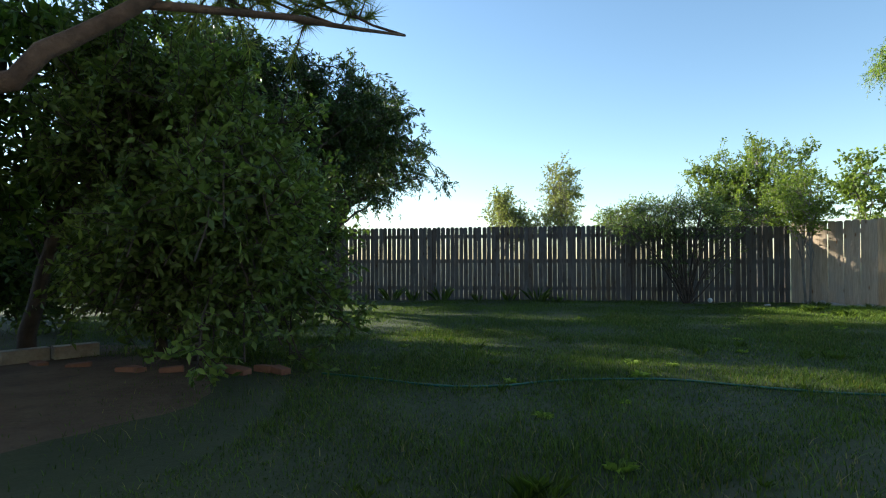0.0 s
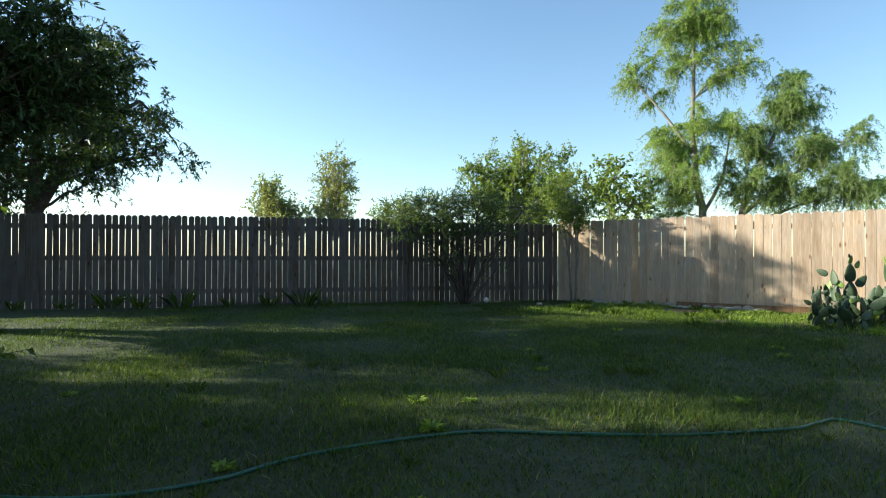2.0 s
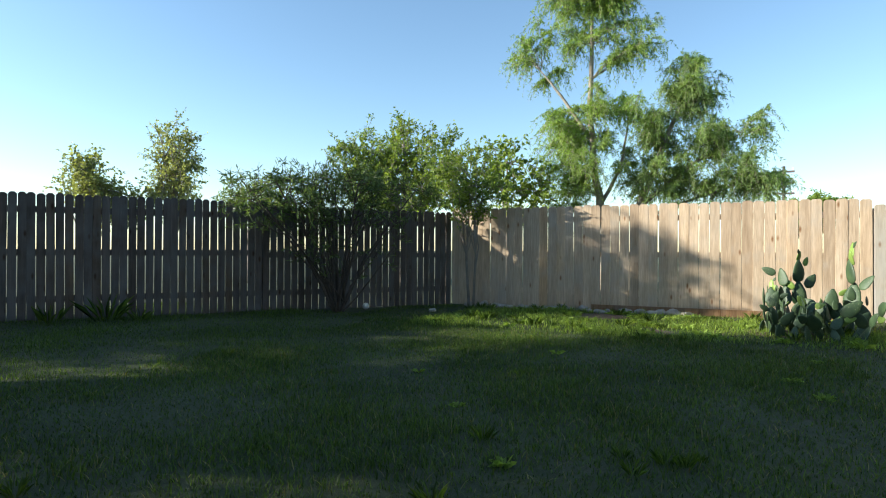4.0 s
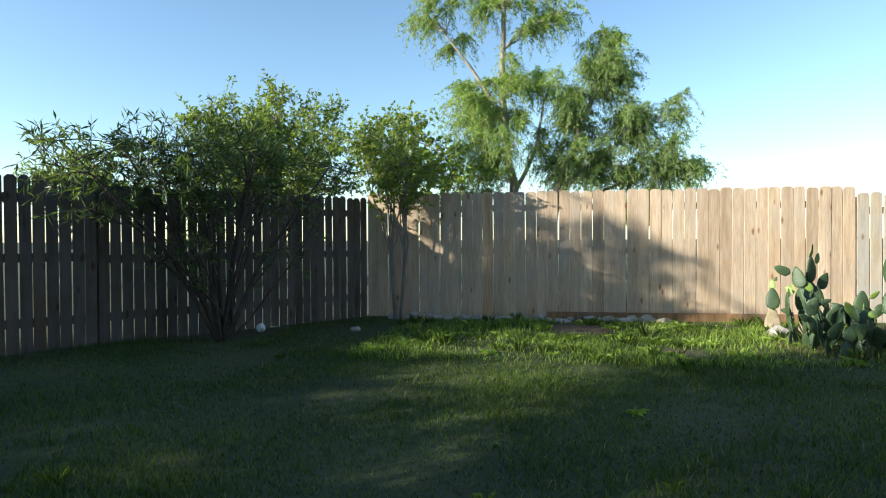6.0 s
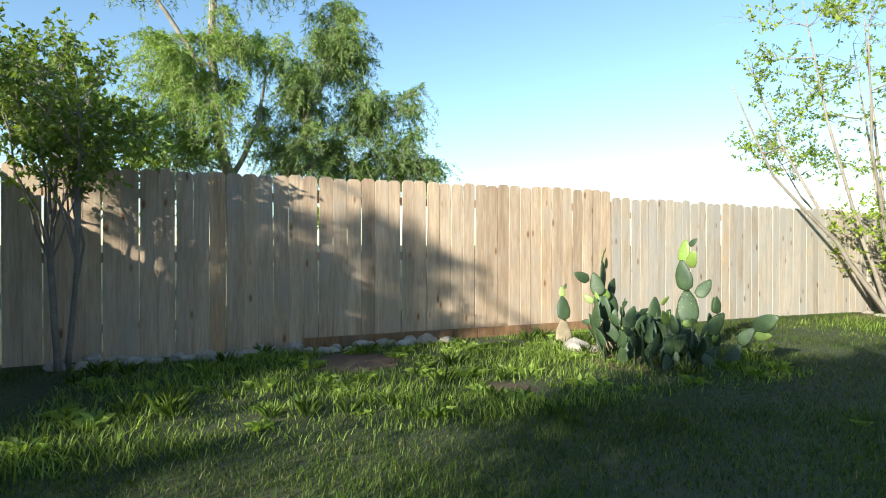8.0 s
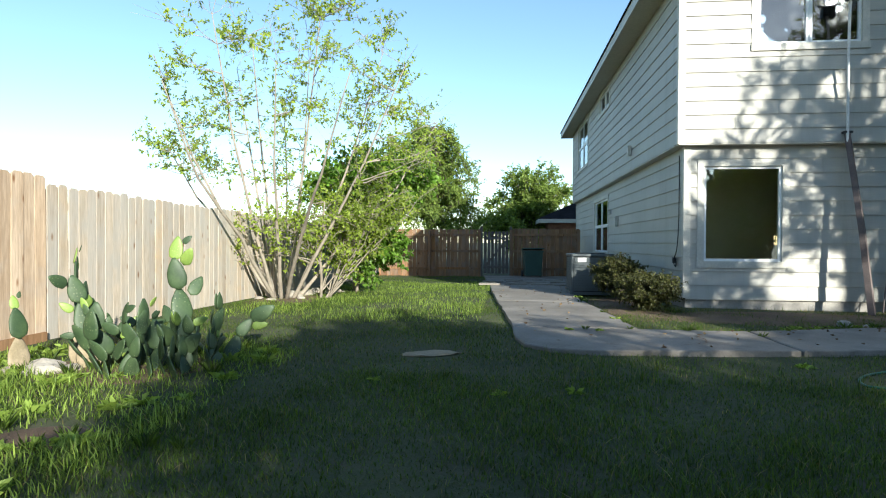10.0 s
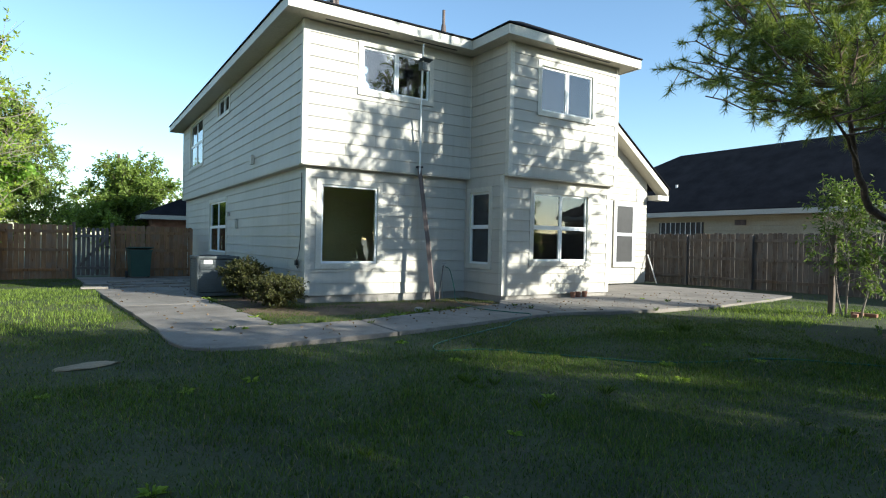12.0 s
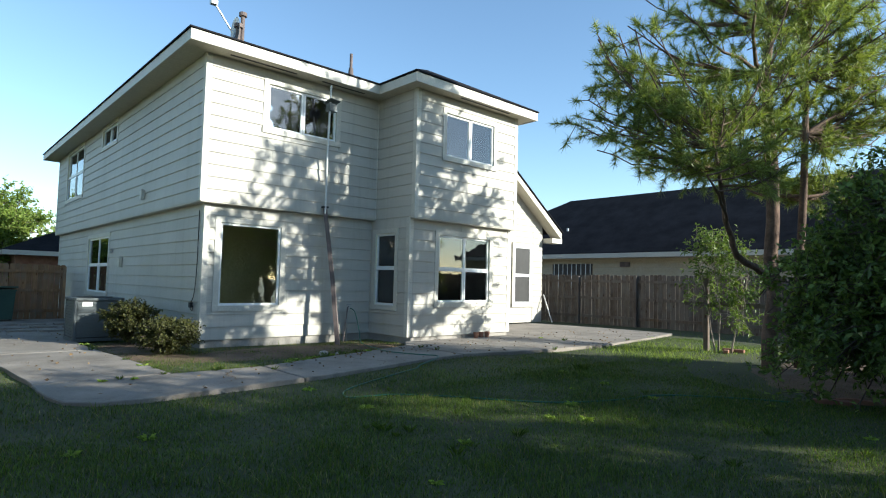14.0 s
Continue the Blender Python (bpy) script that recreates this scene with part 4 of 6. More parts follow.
def make_plant(name, label, category, seed, trunks, blobs, limbs, twigs, per_twig, leaf, size, leaf_mat_name, bark, twig_len=0.5, limb_r=0.03, weep=0.0, rise=0.3,
               shell=0.5, from_base=0.0, sides=7, droop=0.1, needle=0, leaf_out=0.7, twig_r=0.006, bare=0.0, limb_from=0.35, level=False):
    """Trunks as (points, radii); limbs run from a trunk to places in the blobs, twigs from limbs, leaves from twigs."""
    rng = np.random.default_rng(seed)
    plant = thing(name, label, category, at=tuple(trunks[0][0][0]))
    base = Vector(trunks[0][0][0])
    wood = Shape()
    spine = []
    for pts, radii in trunks:
        P = [np.array(p, float) for p in pts]
        fine, rad = [], []
        for i in range(len(P) - 1):
            for t in np.linspace(0, 1, 5)[: (5 if i == len(P) - 2 else 4)]:
                fine.append(P[i] + (P[i + 1] - P[i]) * t + rng.normal(size=3) * radii[i] * 0.22)
                rad.append(radii[i] + (radii[i + 1] - radii[i]) * t)
        wood.tube([p - np.array(base) for p in fine], rad, max(sides, 8))
        spine.append((np.array(fine), np.array(rad)))
    ends = inside_blobs(rng, blobs, limbs, shell, 0.6 if level else 1.0)
    ts, tm, te = [], [], []
    for e in ends:
        if from_base and rng.uniform() < from_base:
            f, r = spine[rng.integers(len(spine))]
            k = rng.integers(0, max(1, len(f) // 4))
        else:
            best = None
            for f, r in spine:
                k = min(int(len(f) * (limb_from + (1 - limb_from) * rng.uniform() ** 1.2)), len(f) - 1)
                if level:
                    out = np.hypot(f[:, 0] - e[0], f[:, 1] - e[1])
                    k = int(np.argmin(np.abs(f[:, 2] - (e[2] - 0.32 * out)) + 0.25 * out))
                dd = np.linalg.norm(f[k] - e)
                if best is None or dd < best[0]:
                    best = (dd, f, r, k)
            _, f, r, k = best
        p0 = f[k]
        span = np.linalg.norm(e - p0)
        pm = p0 * 0.5 + e * 0.5 + np.array([0, 0, rise * span]) + rng.normal(size=3) * span * 0.07
        ring, rr = [], []
        r0 = min(r[k] * 0.75, limb_r * (0.6 + 0.5 * span))
        for t in np.linspace(0, 1, 7):
            c = (1 - t) ** 2 * p0 + 2 * t * (1 - t) * pm + t * t * e
            if 0 < t < 1:
                c = c + rng.normal(size=3) * span * 0.012
            ring.append(c)
            rr.append(max(r0 * (1 - t) ** 0.8, twig_r * 1.2))
        wood.tube([c - np.array(base) for c in ring], rr, 5, closed=False)
        ring = np.array(ring)
        n = max(1, int(twigs * rng.uniform(0.7, 1.3)))
        t = rng.uniform(0.3, 1.0, n) * 6
        i0 = np.minimum(t.astype(int), 5)
        s = ring[i0] + (ring[i0 + 1] - ring[i0]) * (t - i0)[:, None]
        way = (ring[6] - ring[0]) / max(span, 1e-3)
        d = rng.normal(size=(n, 3)) * 0.8 + way * 0.6 + np.array([0, 0, 0.25 - weep * 0.3])
        d /= np.linalg.norm(d, axis=1, keepdims=True)
        L = twig_len * rng.uniform(0.5, 1.4, (n, 1))
        ts.append(s)
        tm.append(s + d * L * 0.55)
        te.append(s + d * L * (1 - 0.35 * weep) + np.array([0, 0, -weep]) * L * 1.3)
    ts, tm, te = np.concatenate(ts), np.concatenate(tm), np.concatenate(te)
    b = np.array(base)
    part("trunk", wood, MAT[bark], plant, smooth=True)
    v, f = twig_tubes(ts - b, tm - b, te - b, twig_r, twig_r * 0.4)
    tw = part("twig_mass", raw_mesh("twig_mass", v, f, np.full(len(f) // 4, 4), MAT[bark], True), None, plant)
    tagged(tw, kind="stuff")
    if needle:
        at, along = te - b, te - tm
        extra = (tm + te) / 2 - b
        v, f = needles(rng, np.concatenate([at, extra]), np.concatenate([along, along]), leaf[0], leaf[1], needle)
    else:
        n = len(ts)
        keep = rng.uniform(size=n) >= bare
        u = rng.uniform(0.15, 1.0, (n, per_twig, 1))
        c = (1 - u) ** 2 * ts[:, None] + 2 * u * (1 - u) * tm[:, None] + u * u * te[:, None]
        along = (te - ts)[:, None] / np.maximum(np.linalg.norm(te - ts, axis=1), 1e-6)[:, None, None]
        d = along * (1 - leaf_out) + rng.normal(size=(n, per_twig, 3)) * leaf_out + np.array([0, 0, -weep * 0.8])
        c, d = c[keep].reshape(-1, 3), d[keep].reshape(-1, 3)
        v, f = leaves(rng, c - b, d, leaf[0], leaf[1], droop=droop)
    cr = part("crown", raw_mesh("crown", v, f, np.full(len(f) // 3, 3), MAT[leaf_mat_name]), None, plant)
    tagged(cr, kind="stuff")
    return plant


def trunk(x, y, h, r, lean=(0.0, 0.0), z=0.0, top=0.35):
    return ([(x, y, z - 0.1), (x + lean[0] * 0.4, y + lean[1] * 0.4, z + h * 0.4), (x + lean[0], y + lean[1], z + h)], [r * 1.15, r * 0.8, r * top])


# tall feathery trees beyond the sunlit fence
make_plant("willow_tree", "tall feathery light green tree with pale trunk and weeping twigs", "tree", 21,
           [([(16.50, 3.32, -0.10), (16.50, 3.49, 2.30), (16.50, 3.72, 4.37), (16.45, 3.65, 8.05)], [0.13, 0.10, 0.07, 0.025]), ([(16.50, 3.49, 2.04), (16.58, 2.98, 3.08), (16.58, 2.80, 4.11)], [0.055, 0.04, 0.02]), ([(16.50, 3.71, 3.85), (16.41, 4.44, 4.97), (16.41, 4.95, 5.66)], [0.05, 0.035, 0.015])],
           [(16.50, 3.66, 7.85, 0.75, 0.8, 0.6), (16.50, 5.13, 6.09, 1.03, 1.07, 0.65), (16.50, 4.09, 7.20, 1.03, 1.12, 0.60), (16.50, 3.23, 6.95, 0.95, 0.95, 0.69), (16.50, 2.37, 6.26, 0.77, 0.73, 0.47), (16.41, 4.61, 3.76, 0.95, 0.86, 0.95), (16.32, 3.66, 3.33, 1.12, 1.20, 0.86), (16.50, 3.02, 4.45, 0.86, 0.77, 0.69), (16.50, 4.27, 4.62, 0.69, 0.60, 0.60), (16.41, 4.44, 2.65, 0.95, 0.95, 0.60)],
           120, 34, 22, (0.085, 0.018), 0, "willow", "pale_bark", 0.46, 0.011, weep=0.5, rise=0.18, shell=0.3, level=True, twig_r=0.0035, leaf_out=0.7)
make_plant("willow_tree", "feathery blue-green tree leaning over behind the fence", "tree", 22,
           [([(16.67, 2.72, -0.10), (16.67, 2.50, 2.22), (16.67, 1.77, 4.11), (16.67, 1.34, 5.31)], [0.11, 0.085, 0.05, 0.02]), ([(16.67, 2.55, 2.04), (16.75, 1.34, 3.08), (16.75, 0.31, 3.76)], [0.06, 0.04, 0.015]), ([(16.67, 2.63, 1.70), (16.67, 1.17, 2.30), (16.67, 0.31, 2.56)], [0.05, 0.03, 0.015])],
           [(16.67, 1.34, 5.05, 0.73, 0.69, 0.82), (16.67, 1.60, 4.02, 1.03, 0.99, 0.69), (16.67, 0.40, 4.02, 0.82, 0.77, 0.52), (16.67, 2.12, 2.99, 0.95, 0.86, 0.73), (16.67, 0.57, 2.90, 1.03, 1.12, 0.60), (16.67, -0.12, 2.65, 0.69, 0.60, 0.52)],
           105, 34, 22, (0.085, 0.018), 0, "far_willow", "pale_bark", 0.44, 0.011, weep=0.5, rise=0.15, shell=0.3, level=True, twig_r=0.0035, leaf_out=0.7)
# bushy trees behind the corner of the fences
make_plant("bushy_tree", "bushy green tree behind the fence corner", "tree", 23, [trunk(17.0, 9.2, 4.0, 0.12)],
           [(17.0, 9.6, 4.2, 1.5, 1.2, 0.9), (17.2, 8.2, 3.7, 1.4, 1.3, 0.9), (16.8, 10.7, 3.4, 1.3, 1.1, 0.9), (17.0, 9.3, 2.5, 1.9, 2.2, 0.9)],
           60, 30, 14, (0.10, 0.05), 0, "mid_leaf", "bark", 0.5, 0.02, rise=0.15)
make_plant("bushy_tree", "sparse young green tree behind the fence", "tree", 24, [trunk(15.6, 5.6, 3.2, 0.06)],
           [(15.6, 5.7, 3.2, 0.7, 0.8, 0.7), (15.6, 5.1, 2.4, 0.9, 0.8, 0.7)], 22, 12, 10, (0.12, 0.075), 0, "mid_leaf", "bark", 0.4, 0.015)
make_plant("pale_bush", "pale sparse sunlit bush behind the dark fence", "bush", 25, [trunk(15.4, 16.8, 4.4, 0.09)],
           [(15.4, 16.8, 4.3, 0.9, 0.9, 1.1), (15.4, 16.6, 2.9, 1.1, 1.2, 0.9)], 42, 22, 10, (0.09, 0.055), 0, "pale_leaf", "bark", 0.45, 0.015, shell=0.3)
make_plant("pale_bush", "low pale leafy bush behind the dark fence", "bush", 26, [trunk(13.6, 18.6, 3.2, 0.08)],
           [(13.6, 18.8, 3.0, 1.1, 1.4, 1.0), (14.4, 17.8, 2.4, 1.1, 1.1, 0.8)], 42, 18, 10, (0.10, 0.07), 0, "pale_leaf", "bark", 0.45, 0.015, shell=0.3)
make_plant("pale_bush", "low green bush along the fence", "bush", 27, [trunk(15.3, 13.6, 2.6, 0.06)],
           [(15.3, 13.4, 2.2, 1.2, 1.5, 0.7), (15.5, 11.9, 2.3, 1.2, 1.2, 0.7)], 40, 18, 10, (0.09, 0.05), 0, "mid_leaf", "bark", 0.4, 0.015)
# oleander by the dark fence
make_plant("oleander", "tall arching oleander shrub with narrow leaves", "shrub", 31,
           [([(9.55, 6.55, -0.1), (9.5 + dx * 0.35, 6.5 + dy * 0.35, 0.9), (9.5 + dx, 6.5 + dy, 2.0)], [0.024, 0.018, 0.010]) for dx, dy in ((-0.9, 0.5), (-0.4, 0.1), (0.1, -0.3), (0.6, -0.4), (0.95, -0.9), (0.2, 0.2), (-0.2, -0.5), (-1.3, 0.8))],
           [(9.4, 6.6, 1.95, 1.2, 1.0, 0.42), (10.3, 5.9, 1.95, 0.7, 0.7, 0.36), (8.5, 7.0, 1.72, 1.0, 0.8, 0.35)], 84, 8, 13, (0.105, 0.018), 0, "oleander", "dark_bark", 0.34, 0.014, rise=0.12, shell=0.3, from_base=0.25, leaf_out=0.55, twig_r=0.004)
# small tree in the fence corner
make_plant("young_tree", "slim light green young tree in the fence corner", "tree", 32,
           [([(11.42, 5.0, -0.1), (11.4, 5.05, 0.9), (11.45, 5.0, 2.0)], [0.03, 0.024, 0.012]), ([(11.48, 4.95, -0.1), (11.35, 4.85, 0.9), (11.2, 4.8, 2.1)], [0.026, 0.02, 0.012])],
           [(11.5, 5.1, 2.35, 0.75, 0.75, 0.55), (11.3, 4.8, 2.0, 0.6, 0.6, 0.4)], 40, 14, 12, (0.06, 0.035), 0, "mid_leaf", "bark", 0.28, 0.009, twig_r=0.003)
# many-stemmed spring tree by the old fence
stems = []
srng = random.Random(5)
for i in range(15):
    a = i * 2.4
    o = 0.6 + 1.9 * (i / 14) ** 0.8
    h = 4.9 - 1.5 * (i / 14) + srng.uniform(-0.4, 0.5)
    cx, cy = math.cos(a), math.sin(a)
    stems.append(([(11.15 + 0.12 * cx, -6.2 + 0.18 * cy, -0.25), (11.1 + o * 0.5 * cx, -6.2 + o * 0.6 * cy, 1.1), (11.05 + o * 0.95 * cx, -6.2 + o * 1.1 * cy, h * 0.6), (11.0 + o * 1.35 * cx, -6.2 + o * 1.4 * cy, h)], [0.042, 0.03, 0.019, 0.007]))
make_plant("spring_tree", "many-stemmed pale-barked tree with sparse spring leaves", "tree", 41, stems,
           [(11.0, -6.2, 4.4, 2.9, 2.6, 1.2), (10.8, -6.0, 2.9, 3.1, 2.6, 0.8), (11.0, -6.2, 5.5, 2.1, 2.1, 0.7), (13.2, -6.2, 3.0, 0.9, 1.2, 0.8), (8.9, -6.4, 3.4, 1.2, 1.4, 0.9)], 160, 10, 11, (0.08, 0.042), 0, "spring", "pale_bark", 0.42, 0.011, rise=-0.06, shell=0.5, leaf_out=0.85, twig_r=0.0035, bare=0.36, level=True)
make_plant("spring_shrub", "leafy low yellow-green shoots around the pale stems", "shrub", 45, [([(10.4, -6.6, -0.2), (10.1, -6.8, 0.8), (9.6, -6.9, 1.6)], [0.035, 0.026, 0.012]), ([(10.5, -6.5, -0.2), (10.4, -6.2, 0.9), (10.2, -5.8, 1.8)], [0.03, 0.024, 0.012])],
           [(9.6, -6.9, 1.7, 1.0, 1.0, 0.6), (10.4, -6.1, 1.3, 0.9, 1.0, 0.7), (11.4, -5.4, 1.2, 0.7, 0.8, 0.6), (9.0, -7.4, 2.2, 0.9, 0.9, 0.5)], 80, 12, 10, (0.075, 0.042), 0, "spring", "pale_bark", 0.36, 0.010, rise=0.1, shell=0.5, leaf_out=0.8, twig_r=0.0035, from_base=0.2)
make_plant("green_shrub", "dense bright green leafy shrub by the fence", "shrub", 42, [([(10.3, -8.4, -0.2), (10.3, -8.4, 1.0), (10.2, -8.3, 2.2)], [0.05, 0.04, 0.02]), ([(10.2, -8.2, -0.2), (10.05, -8.15, 1.0), (9.9, -8.0, 2.0)], [0.045, 0.035, 0.02])],
           [(10.1, -8.3, 2.2, 1.3, 1.4, 0.8), (10.0, -8.3, 1.0, 1.0, 1.1, 0.9), (9.5, -8.9, 2.6, 1.3, 1.3, 0.6)], 125, 20, 14, (0.12, 0.075), 0, "bright", "pale_bark", 0.4, 0.014, shell=0.6)
# trees beyond the gate
make_plant("far_tree", "dark green conical tree beyond the fence", "tree", 43, [trunk(10.0, -20.0, 6.0, 0.15)],
           [(10.0, -20.0, 5.0, 1.6, 1.7, 1.2), (9.2, -20.0, 3.4, 2.0, 2.0, 1.2), (9.6, -20.0, 1.8, 2.4, 1.9, 1.1), (11.4, -20.3, 3.6, 2.0, 1.8, 1.8)], 120, 30, 12, (0.16, 0.06), 0, "mid_leaf", "dark_bark", 0.5, 0.02)
make_plant("far_tree", "round green tree beyond the gate", "tree", 44, [trunk(5.6, -28.0, 3.5, 0.15)],
           [(5.2, -28.0, 4.0, 2.4, 2.2, 1.5), (6.6, -28.0, 2.7, 2.2, 2.0, 1.2), (3.9, -28.0, 3.0, 2.0, 2.0, 1.3), (6.0, -27.5, 1.6, 3.0, 2.0, 1.0)], 110, 32, 12, (0.15, 0.09), 0, "mid_leaf", "dark_bark", 0.55, 0.02)
# pine beside the patio
make_plant("pine_tree", "tall pine with long green needles", "tree", 51, [
    ([(-3.0, 2.1, -0.1), (-3.05, 2.1, 2.5), (-2.9, 2.15, 6.0), (-3.0, 2.2, 10.5)], [0.135, 0.11, 0.075, 0.025]), ([(-3.6, 2.35, -0.1), (-3.7, 2.4, 3.0), (-3.9, 2.6, 7.5)], [0.08, 0.065, 0.025]),
    ([(-3.0, 2.1, 1.5), (-1.95, 1.95, 1.88), (-1.40, 2.0, 2.38), (-0.5, 2.2, 3.3)], [0.065, 0.052, 0.042, 0.02]), ([(-1.40, 2.0, 2.38), (-0.4, 2.3, 2.62), (0.5, 2.5, 2.75)], [0.028, 0.022, 0.01])],
           [(-1.7, 0.9, 4.1, 2.0, 1.9, 0.7), (-2.6, 1.9, 5.3, 2.9, 2.7, 0.9), (-2.9, 2.0, 6.8, 2.1, 2.1, 0.9), (-3.0, 2.1, 8.3, 1.5, 1.5, 0.9), (-3.0, 2.2, 9.8, 0.9, 0.9, 0.8), (-4.8, 2.6, 6.0, 1.6, 1.7, 1.6), (-4.6, 2.0, 3.8, 1.4, 1.4, 0.6), (-5.8, 2.9, 5.2, 1.5, 1.5, 1.2), (-1.0, 0.6, 5.2, 1.2, 1.2, 0.6), (-0.6, 2.4, 3.3, 1.4, 0.9, 0.5), (-0.6, 2.4, 3.4, 1.5, 0.9, 0.5)],
           225, 11, 0, (0.165, 0.010), 0, "needles", "pine_bark", 0.40, 0.026, rise=-0.12, shell=0.55, needle=44, twig_r=0.009, limb_from=0.25, level=True)
# dark evergreen shrubs in the bed
make_plant("evergreen_shrub", "large dense dark green shrub spreading over the lawn", "shrub", 52, [trunk(-0.7, 4.6, 2.2, 0.07, (0.2, 0.1)), trunk(-1.0, 4.8, 2.4, 0.06, (-0.5, 0.4))],
           [(-0.6, 4.5, 0.9, 1.35, 1.45, 0.85), (-0.8, 4.7, 2.1, 1.3, 1.3, 1.0), (-1.2, 5.0, 3.0, 0.9, 0.9, 0.6), (0.1, 3.9, 0.6, 0.75, 0.8, 0.6), (-0.6, 3.6, 1.2, 0.8, 0.6, 0.9), (-0.2, 3.35, 0.6, 0.6, 0.5, 0.55), (-0.65, 2.95, 0.55, 0.6, 0.5, 0.55), (-0.95, 3.1, 1.15, 0.65, 0.5, 0.6), (0.75, 5.0, 0.75, 0.6, 0.6, 0.7), (0.55, 5.0, 1.5, 0.5, 0.5, 0.5)], 310, 20, 13, (0.085, 0.042), 0, "dull", "dark_bark", 0.35, 0.012, shell=0.7)
make_plant("broadleaf_tree", "dark broad-leaved tree in the bed", "tree", 53, [trunk(-2.6, 5.6, 3.4, 0.1, (0.2, 0.2)), trunk(-2.2, 5.9, 3.2, 0.08, (0.6, -0.1))],
           [(-2.3, 5.6, 2.6, 1.5, 1.4, 1.2), (-2.0, 5.7, 3.9, 1.2, 1.2, 0.8), (-3.4, 5.6, 3.2, 1.2, 1.2, 1.1), (-1.2, 6.4, 2.0, 1.0, 1.2, 1.3)], 62, 20, 11, (0.15, 0.06), 0, "shade_leaf", "dark_bark", 0.4, 0.014, shell=0.55)
# the crown's last two lobes are hidden and set for their shade
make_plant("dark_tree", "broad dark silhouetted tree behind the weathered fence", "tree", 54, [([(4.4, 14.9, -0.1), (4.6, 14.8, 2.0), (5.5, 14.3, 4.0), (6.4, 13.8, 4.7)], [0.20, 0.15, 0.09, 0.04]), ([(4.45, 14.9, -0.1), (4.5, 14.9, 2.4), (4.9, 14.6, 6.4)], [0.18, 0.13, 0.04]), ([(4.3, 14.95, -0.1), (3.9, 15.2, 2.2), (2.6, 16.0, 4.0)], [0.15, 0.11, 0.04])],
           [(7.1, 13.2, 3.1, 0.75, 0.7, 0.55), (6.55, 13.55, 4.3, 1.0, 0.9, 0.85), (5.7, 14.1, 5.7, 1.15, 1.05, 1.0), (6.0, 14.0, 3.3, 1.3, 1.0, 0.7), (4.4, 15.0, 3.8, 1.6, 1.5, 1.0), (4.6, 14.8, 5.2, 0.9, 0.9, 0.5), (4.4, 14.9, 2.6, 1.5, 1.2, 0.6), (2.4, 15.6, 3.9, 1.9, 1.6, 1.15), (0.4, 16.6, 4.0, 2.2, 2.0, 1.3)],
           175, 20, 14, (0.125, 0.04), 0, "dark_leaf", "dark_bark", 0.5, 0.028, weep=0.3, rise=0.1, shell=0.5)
# mostly hidden tree, added with its lobes set to keep the lawn shaded
make_plant("dark_tree", "dark leafy tree behind the shrub bed, added to shade the lawn", "tree", 60, [([(1.4, 10.6, -0.1), (1.7, 10.5, 1.5), (2.4, 10.2, 3.2), (3.0, 10.0, 4.2)], [0.17, 0.13, 0.08, 0.03]), ([(1.4, 10.6, -0.1), (1.4, 10.6, 2.0), (1.6, 10.3, 4.8)], [0.15, 0.11, 0.03]), ([(1.35, 10.6, -0.1), (0.9, 10.7, 1.8), (0.1, 10.9, 4.2)], [0.13, 0.1, 0.03])],
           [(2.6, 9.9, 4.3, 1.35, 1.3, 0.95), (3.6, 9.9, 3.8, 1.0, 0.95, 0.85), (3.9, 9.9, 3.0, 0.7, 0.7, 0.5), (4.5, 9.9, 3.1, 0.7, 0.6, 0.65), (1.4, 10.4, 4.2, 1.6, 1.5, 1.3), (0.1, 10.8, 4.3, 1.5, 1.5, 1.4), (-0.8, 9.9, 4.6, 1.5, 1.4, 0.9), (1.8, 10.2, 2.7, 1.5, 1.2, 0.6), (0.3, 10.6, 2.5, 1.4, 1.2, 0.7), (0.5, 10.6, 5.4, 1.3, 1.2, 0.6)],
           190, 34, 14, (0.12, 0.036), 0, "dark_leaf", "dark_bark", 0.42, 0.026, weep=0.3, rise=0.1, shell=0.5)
# two trees out of view, added only to block the sun
make_plant("dark_tree", "unseen tall dark tree, added to shade the lawn", "tree", 56, [trunk(-7.0, 18.6, 6.0, 0.22, (0.2, -0.6)), trunk(-7.1, 18.6, 5.0, 0.15, (-1.6, 0.2))],
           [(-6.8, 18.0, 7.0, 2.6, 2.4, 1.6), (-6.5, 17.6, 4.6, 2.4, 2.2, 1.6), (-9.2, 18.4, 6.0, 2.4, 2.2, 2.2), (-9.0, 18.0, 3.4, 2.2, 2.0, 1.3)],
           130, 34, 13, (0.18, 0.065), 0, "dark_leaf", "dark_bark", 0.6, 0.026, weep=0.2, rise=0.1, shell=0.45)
make_plant("dark_tree", "unseen dark leafy tree beyond the bed, added for its shade", "tree", 57, [trunk(-5.2, 10.2, 4.6, 0.18, (0.3, 0.1)), trunk(-5.3, 10.3, 4.0, 0.12, (-1.2, 0.6))],
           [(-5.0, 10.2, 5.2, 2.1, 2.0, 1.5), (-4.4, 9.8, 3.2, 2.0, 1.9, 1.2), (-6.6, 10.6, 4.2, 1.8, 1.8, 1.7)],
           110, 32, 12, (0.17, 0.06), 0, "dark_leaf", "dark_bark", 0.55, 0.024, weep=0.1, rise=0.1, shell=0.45)
